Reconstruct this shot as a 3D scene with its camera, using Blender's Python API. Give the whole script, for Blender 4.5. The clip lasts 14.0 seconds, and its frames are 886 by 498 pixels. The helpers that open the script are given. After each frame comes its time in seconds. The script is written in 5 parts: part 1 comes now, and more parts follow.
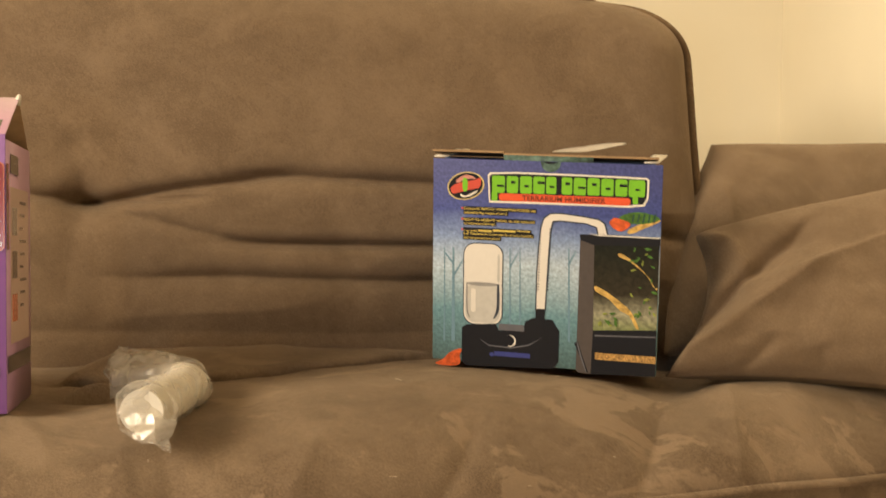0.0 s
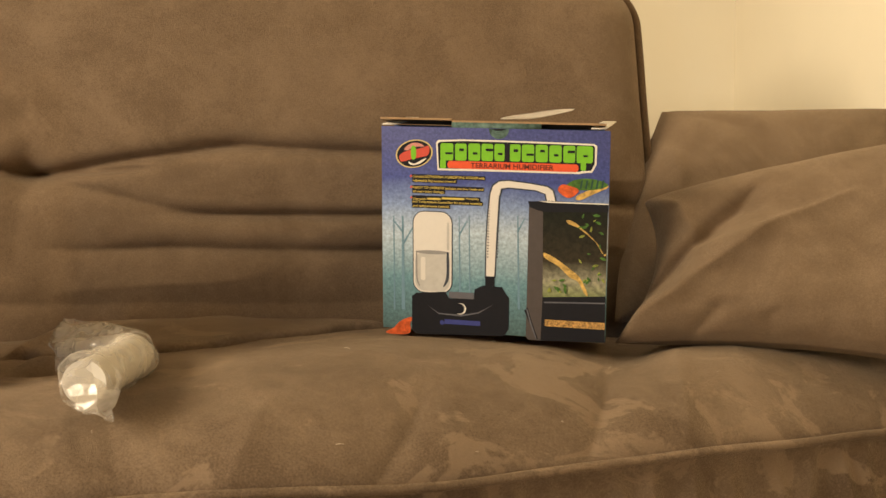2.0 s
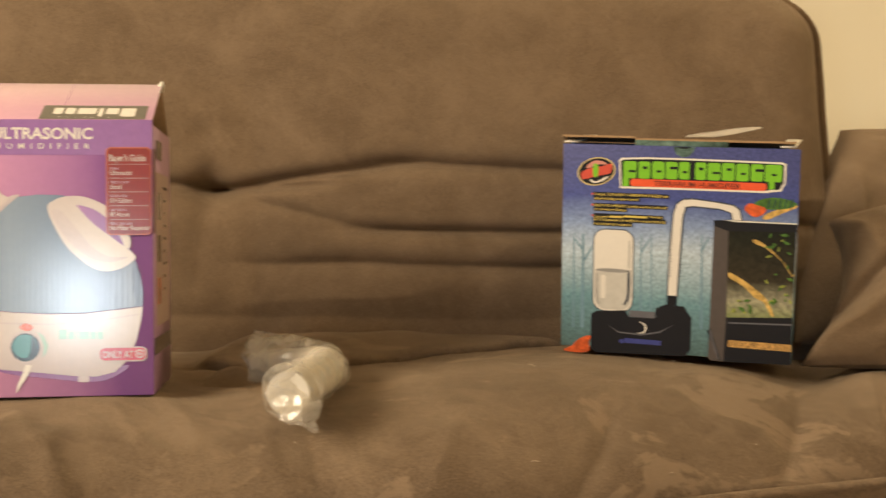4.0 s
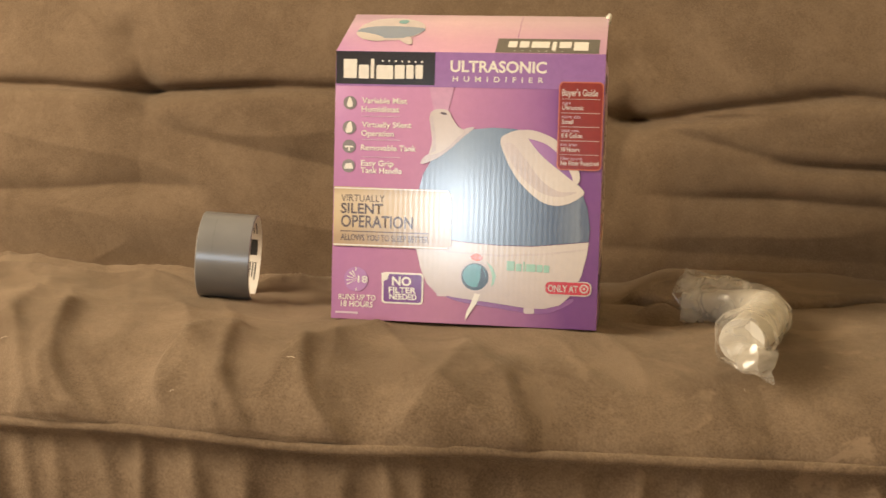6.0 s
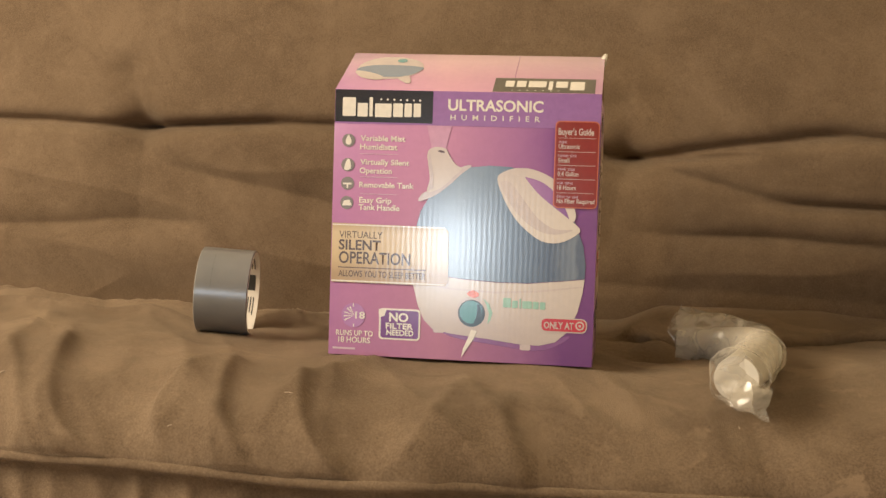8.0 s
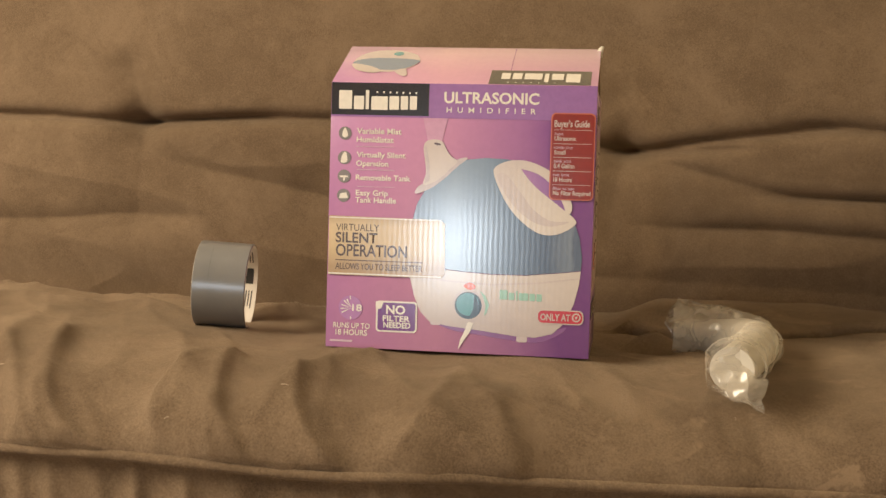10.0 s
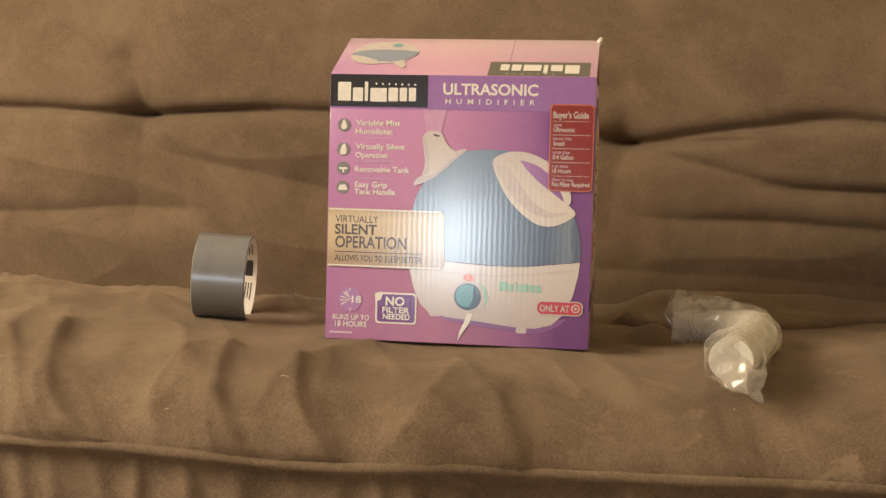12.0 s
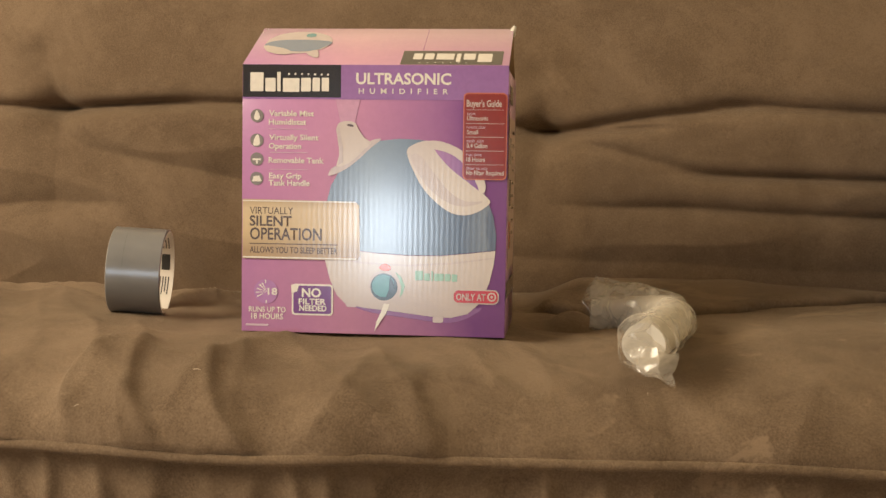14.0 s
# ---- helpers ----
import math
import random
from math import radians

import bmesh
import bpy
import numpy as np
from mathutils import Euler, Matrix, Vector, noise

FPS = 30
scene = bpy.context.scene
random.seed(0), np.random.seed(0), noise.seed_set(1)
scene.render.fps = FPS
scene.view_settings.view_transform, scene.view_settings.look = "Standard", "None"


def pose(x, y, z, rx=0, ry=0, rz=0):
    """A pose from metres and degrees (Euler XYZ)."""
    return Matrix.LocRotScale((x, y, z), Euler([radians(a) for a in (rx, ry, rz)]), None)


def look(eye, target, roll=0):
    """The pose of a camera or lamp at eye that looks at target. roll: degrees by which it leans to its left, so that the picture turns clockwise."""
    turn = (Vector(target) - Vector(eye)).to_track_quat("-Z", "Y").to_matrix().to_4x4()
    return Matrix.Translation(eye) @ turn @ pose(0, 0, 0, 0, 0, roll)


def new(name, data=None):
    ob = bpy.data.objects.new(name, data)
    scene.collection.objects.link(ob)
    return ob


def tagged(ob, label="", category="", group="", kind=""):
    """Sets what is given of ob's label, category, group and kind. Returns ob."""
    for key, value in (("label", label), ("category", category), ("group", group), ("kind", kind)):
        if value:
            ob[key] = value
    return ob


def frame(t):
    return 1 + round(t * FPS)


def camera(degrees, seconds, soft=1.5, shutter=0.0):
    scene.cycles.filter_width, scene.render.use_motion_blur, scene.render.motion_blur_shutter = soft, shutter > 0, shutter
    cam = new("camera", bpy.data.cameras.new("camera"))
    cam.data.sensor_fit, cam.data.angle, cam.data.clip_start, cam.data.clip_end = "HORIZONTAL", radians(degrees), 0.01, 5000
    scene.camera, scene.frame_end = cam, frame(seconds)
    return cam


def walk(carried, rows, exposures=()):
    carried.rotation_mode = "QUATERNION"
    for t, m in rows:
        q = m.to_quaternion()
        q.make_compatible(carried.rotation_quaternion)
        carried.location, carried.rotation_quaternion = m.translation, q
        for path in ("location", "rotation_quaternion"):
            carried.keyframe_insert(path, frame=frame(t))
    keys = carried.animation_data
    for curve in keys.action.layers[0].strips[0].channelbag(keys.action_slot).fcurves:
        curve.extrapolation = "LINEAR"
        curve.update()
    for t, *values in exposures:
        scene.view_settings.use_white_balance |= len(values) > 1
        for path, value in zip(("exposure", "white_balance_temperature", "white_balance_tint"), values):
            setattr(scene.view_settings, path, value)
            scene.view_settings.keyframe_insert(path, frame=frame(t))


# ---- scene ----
cam = camera(40.0, 14.0, shutter=0.5)
PATH = [
    (0, (0.131, -0.008, 0.634), (0.247, 1.988, 0.563), 0.9),
    (0.5, (0.138, -0.005, 0.628), (0.279, 1.987, 0.515), 0.1),
    (1, (0.146, -0.006, 0.631), (0.309, 1.983, 0.504), 0.4),
    (1.5, (0.146, -0.006, 0.628), (0.32, 1.984, 0.522), 0.4),
    (2, (0.148, -0.006, 0.627), (0.32, 1.984, 0.516), 0.4),
    (2.2, (0.145, -0.006, 0.627), (0.318, 1.983, 0.515), 0.6),
    (4.3, (0.068, -0.005, 0.626), (-0.028, 1.989, 0.542), 1.2),
    (4.5, (0.057, -0.002, 0.625), (-0.099, 1.99, 0.533), 1.5),
    (5, (0.031, -0.001, 0.626), (-0.267, 1.974, 0.505), 1.9),
    (5.5, (0.001, 0.002, 0.632), (-0.424, 1.949, 0.465), 2.6),
    (6, (-0.02, -0.001, 0.643), (-0.553, 1.912, 0.404), 2.1),
    (6.5, (-0.024, -0.006, 0.647), (-0.573, 1.906, 0.444), 2.7),
    (7, (-0.024, -0.008, 0.647), (-0.553, 1.911, 0.453), 2.7),
    (7.5, (-0.021, -0.009, 0.649), (-0.549, 1.91, 0.457), 2.5),
    (8, (-0.019, -0.009, 0.646), (-0.549, 1.911, 0.463), 2.4),
    (10.5, (-0.011, -0.009, 0.642), (-0.549, 1.908, 0.45), 2.2),
    (11, (-0.014, -0.01, 0.643), (-0.548, 1.907, 0.444), 2.3),
    (11.5, (-0.011, -0.011, 0.642), (-0.547, 1.906, 0.443), 2.2),
    (12, (-0.011, -0.01, 0.641), (-0.547, 1.907, 0.442), 2.1),
    (12.5, (-0.012, -0.007, 0.643), (-0.553, 1.908, 0.438), 2.0),
    (13, (-0.009, -0.008, 0.642), (-0.562, 1.903, 0.433), 2.0),
    (13.5, (0.013, -0.003, 0.64), (-0.444, 1.934, 0.436), 1.5),
    (14, (0.012, -0.002, 0.638), (-0.435, 1.936, 0.432), 1.5),
]
walk(cam, [(t, look(eye, target, roll)) for t, eye, target, roll in PATH],
     exposures=[(0.0, 0.0, 6500, 10), (2.2, -0.10, 6500, 10), (4.8, -0.14, 6500, 10), (5.5, -0.10, 6450, 10), (6.3, -0.25, 6300, 10), (8.0, -0.36, 6300, 10), (14.0, -0.42, 6250, 10)])

# ---- light ----
world = bpy.data.worlds.new("room_air")
scene.world = world
world.use_nodes = True
world.node_tree.nodes["Background"].inputs[0].default_value = (0.9, 0.95, 1.0, 1)
world.node_tree.nodes["Background"].inputs[1].default_value = 0.05


def area_lamp(name, at, target, size_x, size_y, watts, colour):
    data = bpy.data.lights.new(name, "AREA")
    data.shape, data.size, data.size_y, data.energy, data.color = "RECTANGLE", size_x, size_y, watts, colour
    ob = new(name, data)
    ob.matrix_world = look(at, target)
    return ob


# unseen key light added from the left; no floor lamp stands there
area_lamp("left_key_light", (-1.66, -0.1, 1.48), (-0.65, 1.1, 0.45), 0.8, 0.8, 73, (1.0, 0.82, 0.585))
# unseen source inferred from the carton's glare; set mid-room, without a window
area_lamp("glare_light", (-0.315, -0.95, 0.53), (-0.3, 1.0, 0.55), 0.10, 0.17, 3.8, (0.82, 0.91, 1.0))
# added spot that brightens the east wall and pillows; no fixture known there
wall_fill_spot = new("wall_fill_spot", bpy.data.lights.new("wall_fill_spot", "SPOT"))
wall_fill_spot.data.energy, wall_fill_spot.data.color, wall_fill_spot.data.shadow_soft_size = 30, (1.0, 0.84, 0.58), 0.12
wall_fill_spot.data.spot_size, wall_fill_spot.data.spot_blend = radians(84), 0.9
wall_fill_spot.matrix_world = look((0.34, 1.20, 1.78), (0.94, 1.34, 0.90))


# ---- materials ----
def nodes_of(name):
    m = bpy.data.materials.new(name)
    m.use_nodes = True
    return m, m.node_tree.nodes, m.node_tree.links, m.node_tree.nodes["Principled BSDF"]


def ramp(nodes, stops):
    r = nodes.new("ShaderNodeValToRGB")
    els = r.color_ramp.elements
    els[0].position, els[0].color = stops[0][0], (*stops[0][1], 1)
    els[1].position, els[1].color = stops[-1][0], (*stops[-1][1], 1)
    for p, c in stops[1:-1]:
        e = els.new(p)
        e.color = (*c, 1)
    return r


def noise_tex(nodes, links, scale, detail=4, rough=0.55, distortion=0.0, coords="Object"):
    tc = nodes.new("ShaderNodeTexCoord")
    n = nodes.new("ShaderNodeTexNoise")
    n.inputs["Scale"].default_value, n.inputs["Detail"].default_value = scale, detail
    n.inputs["Roughness"].default_value, n.inputs["Distortion"].default_value = rough, distortion
    links.new(tc.outputs[coords], n.inputs["Vector"])
    return n


def plain(name, colour, rough=0.5, metal=0.0, vary=0.12, scale=60, bump=0.0, coat=0.0):
    m, nodes, links, b = nodes_of(name)
    n = noise_tex(nodes, links, scale)
    r = ramp(nodes, [(0.3, [c * (1 - vary) for c in colour]), (0.7, [min(1, c * (1 + vary)) for c in colour])])
    links.new(n.outputs["Fac"], r.inputs["Fac"])
    links.new(r.outputs["Color"], b.inputs["Base Color"])
    b.inputs["Roughness"].default_value, b.inputs["Metallic"].default_value = rough, metal
    b.inputs["Coat Weight"].default_value = coat
    if bump:
        n2 = noise_tex(nodes, links, scale * 4)
        bp = nodes.new("ShaderNodeBump")
        bp.inputs["Strength"].default_value, bp.inputs["Distance"].default_value = bump, 0.001
        links.new(n2.outputs["Fac"], bp.inputs["Height"])
        links.new(bp.outputs["Normal"], b.inputs["Normal"])
    return m


def suede(name, dark, light, shift=0.0, scuffs=0.25, sat_on=False):
    """Brushed microfibre: broad smears and crisp patches where the nap lies the other way, fine pile, soft sheen."""
    m, nodes, links, b = nodes_of(name)

    def scaled(source, factor, plus=None):
        k = nodes.new("ShaderNodeMath")
        k.operation = "MULTIPLY_ADD"
        links.new(source.outputs[0], k.inputs[0])
        k.inputs[1].default_value, k.inputs[2].default_value = factor, 0.0
        if plus:
            links.new(plus.outputs[0], k.inputs[2])
        return k

    broad = noise_tex(nodes, links, 6 + shift, 5, 0.6, 0.8)
    mid = noise_tex(nodes, links, 30, 6, 0.6, 1.2)
    fine = noise_tex(nodes, links, 560, 4, 0.8)
    tone = scaled(fine, 0.80, scaled(mid, 0.26, scaled(broad, 0.66)))
    r = ramp(nodes, [(0.66, dark), (0.86, [(a + c) / 2 for a, c in zip(dark, light)]), (1.0, light)])
    links.new(tone.outputs[0], r.inputs["Fac"])
    # patches with a sharp edge, broken up by a finer pattern
    patch = scaled(noise_tex(nodes, links, 85, 5, 0.7, 0.5), 0.22, noise_tex(nodes, links, 10 + shift, 6, 0.62, 1.6))
    cut = nodes.new("ShaderNodeMapRange")
    cut.inputs[1].default_value, cut.inputs[2].default_value, cut.inputs[3].default_value, cut.inputs[4].default_value = 0.665, 0.705, 0.0, scuffs
    links.new(patch.outputs[0], cut.inputs[0])
    if sat_on:  # the part of the seat that is used most carries the marks
        where, sep = nodes.new("ShaderNodeTexCoord"), nodes.new("ShaderNodeSeparateXYZ")
        links.new(where.outputs["Object"], sep.inputs[0])
        used = nodes.new("ShaderNodeMapRange")
        used.inputs[1].default_value, used.inputs[2].default_value, used.inputs[3].default_value, used.inputs[4].default_value = -0.25, 0.02, 0.12, scuffs
        links.new(sep.outputs[0], used.inputs[0])
        links.new(used.outputs[0], cut.inputs[4])
    worn = nodes.new("ShaderNodeMix")
    worn.data_type = "RGBA"
    links.new(cut.outputs[0], worn.inputs[0])
    links.new(r.outputs["Color"], worn.inputs[6])
    worn.inputs[7].default_value = (light[0] * 1.2, light[1] * 1.2, light[2] * 1.2, 1)
    links.new(worn.outputs[2], b.inputs["Base Color"])
    b.inputs["Roughness"].default_value = 0.9
    b.inputs["Specular IOR Level"].default_value = 0.12
    b.inputs["Sheen Weight"].default_value = 0.22
    b.inputs["Sheen Roughness"].default_value = 0.45
    b.inputs["Sheen Tint"].default_value = (0.9, 0.75, 0.55, 1)
    bp = nodes.new("ShaderNodeBump")
    bp.inputs["Strength"].default_value, bp.inputs["Distance"].default_value = 0.9, 0.0015
    links.new(tone.outputs[0], bp.inputs["Height"])
    links.new(bp.outputs["Normal"], b.inputs["Normal"])
    return m


SUEDE = suede("brown_suede", (0.112, 0.075, 0.046), (0.250, 0.178, 0.116), 0.0, 0.6, True)
SUEDE_B = suede("brown_suede_back", (0.130, 0.088, 0.054), (0.222, 0.156, 0.100), 1.5, 0.12)
PILLOW = suede("pillow_suede", (0.150, 0.102, 0.062), (0.230, 0.161, 0.103), 3.0, 0.05)
WELT = suede("welt_suede", (0.10, 0.062, 0.034), (0.17, 0.11, 0.06), 4.0)
WALL = plain("cream_wall_paint", (0.84, 0.77, 0.61), 0.75, vary=0.025, scale=3, bump=0.15)
CEIL = plain("white_ceiling_paint", (0.8, 0.78, 0.72), 0.8, vary=0.02, scale=3)
CARPET = plain("beige_carpet", (0.32, 0.25, 0.18), 0.95, vary=0.2, scale=120, bump=0.5)
WOOD = plain("dark_wood", (0.07, 0.04, 0.02), 0.5, vary=0.3, scale=15)
KRAFT = plain("kraft_cardboard", (0.36, 0.23, 0.12), 0.8, vary=0.15, scale=90, bump=0.2)
WHITE_CARD = plain("white_card", (0.75, 0.70, 0.60), 0.6, vary=0.05, scale=80)


# ---- mesh helpers ----
def part(name, bm, material, parent=None, label="", smooth=True):
    me = bpy.data.meshes.new(name)
    bm.normal_update()
    bm.to_mesh(me)
    bm.free()
    for m in material if isinstance(material, (list, tuple)) else [material]:
        me.materials.append(m)
    for p in me.polygons:
        p.use_smooth = smooth
    ob = new(name, me)
    if parent is not None:
        ob.parent = parent
    if label:
        ob["label"] = label
    return ob


def empty_thing(name, m, label, category, group=""):
    ob = new(name)
    ob.empty_display_size = 0.05
    ob.matrix_world = m
    return tagged(ob, label, category, group)


def box_bm(x0, x1, y0, y1, z0, z1, bevel=0.0, bm=None):
    bm = bm or bmesh.new()
    got = bmesh.ops.create_cube(bm, size=1, matrix=Matrix.LocRotScale(((x0 + x1) / 2, (y0 + y1) / 2, (z0 + z1) / 2), None, (x1 - x0, y1 - y0, z1 - z0)))
    if bevel:
        bmesh.ops.bevel(bm, geom=list({e for v in got["verts"] for e in v.link_edges}), offset=bevel, segments=2, affect="EDGES", profile=0.5)
    return bm


def grid_bm(nu, nv, f, bm=None, close_u=False):
    bm = bm or bmesh.new()
    vs = [[bm.verts.new(f(i / nu, j / nv)) for j in range(nv + 1)] for i in range(nu + (0 if close_u else 1))]
    n = len(vs)
    for i in range(nu):
        for j in range(nv):
            bm.faces.new((vs[i][j], vs[(i + 1) % n][j], vs[(i + 1) % n][j + 1], vs[i][j + 1]))
    return bm


def tube_bm(points, radius, sides=10, bm=None, caps=True):
    """A round cord along points; radius is a number or a function of the way along (0 to 1)."""
    bm = bm or bmesh.new()
    pts = [Vector(p) for p in points]
    rings = []
    up = Vector((0.13, 0.21, 0.97))
    for i, p in enumerate(pts):
        d = (pts[min(i + 1, len(pts) - 1)] - pts[max(i - 1, 0)]).normalized()
        a = d.cross(up).normalized()
        b = d.cross(a)
        r = radius(i / (len(pts) - 1)) if callable(radius) else radius
        rings.append([bm.verts.new(p + r * (a * math.cos(k * math.tau / sides) + b * math.sin(k * math.tau / sides))) for k in range(sides)])
    for p, q in zip(rings, rings[1:]):
        for k in range(sides):
            bm.faces.new((p[k], p[(k + 1) % sides], q[(k + 1) % sides], q[k]))
    if caps:
        bm.faces.new(rings[0][::-1])
        bm.faces.new(rings[-1])
    bmesh.ops.recalc_face_normals(bm, faces=bm.faces[:])
    return bm


def smooth01(x):
    x = min(1.0, max(0.0, x))
    return x * x * (3 - 2 * x)


def mix_line(table, x):
    """Smooth value between the (x, value) pairs of a short table."""
    if x <= table[0][0]:
        return table[0][1]
    for (a, u), (b, v) in zip(table, table[1:]):
        if x <= b:
            return u + (v - u) * smooth01((x - a) / (b - a))
    return table[-1][1]


def line_at(table, x):
    if x <= table[0][0]:
        return table[0][1]
    for (a, u), (b, v) in zip(table, table[1:]):
        if x <= b:
            return u + (v - u) * (x - a) / (b - a)
    return table[-1][1]


def fold(p, q, a, b, w, h, bow=0.0, lip=0.0, round_top=1.45):
    """Height at (p, q) of a fold from a to b in a surface's own plane: w half width, h height (below 0 a crease), bow sideways, lip sharpens one side."""
    dx, dy = b[0] - a[0], b[1] - a[1]
    length = math.hypot(dx, dy)
    ux, uy = dx / length, dy / length
    s = ((p - a[0]) * ux + (q - a[1]) * uy) / length
    if s < -0.25 or s > 1.25:
        return 0.0
    d = -(p - a[0]) * uy + (q - a[1]) * ux - bow * 4 * s * (1 - s)
    taper = smooth01((s + 0.25) / 0.4) * smooth01((1.25 - s) / 0.4)
    k = w * (1 - lip if d > 0 else 1 + lip)
    return h * taper * math.exp(-abs(d / k) ** round_top)


# ---- room ----
def slab(name, x0, x1, y0, y1, z0, z1, mat):
    return tagged(part(name, box_bm(x0, x1, y0, y1, z0, z1), mat, smooth=False), kind="structure")


WALL_X, WALL_Y = 0.86, 2.15
slab("floor", -3.2, WALL_X, -3.0, WALL_Y, -0.1, 0.0, CARPET)
slab("ceiling", -3.2, WALL_X, -3.0, WALL_Y, 2.45, 2.55, CEIL)
slab("wall_north", -3.2, WALL_X, WALL_Y, WALL_Y + 0.12, -0.1, 2.55, WALL)
slab("wall_east", WALL_X, WALL_X + 0.12, -3.12, WALL_Y + 0.12, -0.1, 2.55, WALL)
slab("wall_south", -3.2, WALL_X, -3.12, -3.0, -0.1, 2.55, WALL)
slab("wall_west", -3.32, -3.2, -3.12, WALL_Y + 0.12, -0.1, 2.55, WALL)

# ---- sofa ----
FRONT = [(-1.25, 0.83), (-0.6, 0.80), (-0.36, 0.80), (-0.24, 0.825), (-0.04, 0.89), (0.15, 0.915), (0.335, 0.977), (0.55, 1.055), (0.80, 1.14)]
SEAT_X0, SEAT_X1 = -1.25, 0.80
ROLL = 0.15


def welt_z(x):
    return 0.39 - 0.004 * math.exp(-((x - 0.25) / 0.1) ** 2) - 0.006 * smooth01((-0.38 - x) / 0.2)


def front_y(x):
    return sum(line_at(FRONT, x + d) for d in (-0.08, -0.04, 0, 0.04, 0.08)) / 5


# folds over the seat's front roll: upper end, lower end (x, distance behind the welt), half width, height, sideways bow, sharpness of one flank
SEAT_FOLDS = [
    ((-0.645, 0.125), (-0.555, 0.010), 0.020, 0.0085, 0.004, 0.45), ((-0.612, 0.150), (-0.512, 0.006), 0.021, 0.0105, -0.008, 0.5),
    ((-0.452, 0.128), (-0.462, 0.030), 0.020, 0.0095, -0.016, -0.5), ((-0.442, 0.124), (-0.380, 0.012), 0.018, 0.0070, -0.004, 0.5),
    ((-0.372, 0.104), (-0.322, 0.012), 0.019, 0.0100, -0.003, 0.5), ((-0.335, 0.165), (-0.374, 0.102), 0.016, 0.0070, 0.003, -0.4),
    ((-0.258, 0.135), (-0.275, 0.035), 0.030, 0.0060, 0.004, -0.5), ((-0.700, 0.130), (-0.625, 0.010), 0.020, 0.0085, 0.004, 0.45),
    ((-0.760, 0.120), (-0.700, 0.010), 0.022, 0.0080, 0.0, 0.4), ((-0.575, 0.070), (-0.538, 0.006), 0.012, 0.0040, 0.0, 0.4),
    ((-0.418, 0.070), (-0.405, 0.006), 0.011, 0.0035, 0.0, 0.3), ((-0.215, 0.110), (-0.190, 0.010), 0.028, 0.0050, 0.0, 0.3),
]
SEAT_FOLDS_MORE = [
    ((-0.03, 0.09), (-0.01, 0.0), 0.03, -0.005), ((0.22, 0.12), (0.18, 0.01), 0.025, -0.006), ((0.40, 0.13), (0.36, 0.02), 0.03, -0.008),
    ((0.47, 0.16), (0.45, 0.03), 0.028, 0.006), ((0.09, 0.10), (0.07, 0.01), 0.028, 0.004),
]
# folds lying along the top of the seat
SEAT_FOLDS_BACK = [
    ((-0.61, 0.150), (-0.47, 0.165), 0.013, 0.0022, 0.003, 0.35), ((-0.47, 0.165), (-0.35, 0.165), 0.012, 0.0020, 0.002, 0.35),
    ((-0.78, 0.188), (-0.62, 0.184), 0.014, 0.0055, 0.004, 0.35), ((-0.73, 0.214), (-0.65, 0.212), 0.010, -0.0060, 0.002, 0.3),
    ((-0.80, 0.292), (-0.57, 0.292), 0.013, 0.0070, 0.006, 0.45), ((-0.82, 0.350), (-0.60, 0.370), 0.014, 0.0075, -0.006, 0.45),
    ((-0.510, 0.312), (-0.440, 0.385), 0.013, 0.0110, 0.004, 0.5), ((-0.535, 0.360), (-0.450, 0.430), 0.012, 0.0100, 0.004, 0.5),
    ((-0.560, 0.455), (-0.510, 0.545), 0.014, 0.0110, 0.004, 0.5), ((-0.72, 0.44), (-0.60, 0.47), 0.016, 0.0090, -0.004, 0.4),
    ((-0.87, 0.37), (-0.76, 0.45), 0.016, 0.010, 0.0, 0.3), ((-0.30, 0.33), (-0.20, 0.36), 0.016, 0.007, 0.0, 0.3),
    ((-0.145, 0.30), (-0.075, 0.37), 0.014, 0.0080, 0.004, 0.4), ((-0.165, 0.35), (-0.10, 0.42), 0.014, 0.0080, 0.004, 0.4),
]
BAND_FOLDS = [((-0.76 + 0.036 * i + 0.012 * math.sin(7 * i), -0.012), (-0.735 + 0.036 * i + 0.016 * math.sin(3 * i), -0.16), 0.011, 0.0048 + 0.0018 * math.sin(5 * i), 0.004 * math.sin(2 * i), 0.4) for i in range(42)]


def tuck_line(x):
    """How strong the tuck in front of the seat's rear swell is at x, and how far behind the welt it runs."""
    return smooth01((x + 0.19) / 0.06) * smooth01((0.30 - x) / 0.22), mix_line([(-0.16, 0.345), (-0.02, 0.335), (0.08, 0.385), (0.20, 0.41)], x)


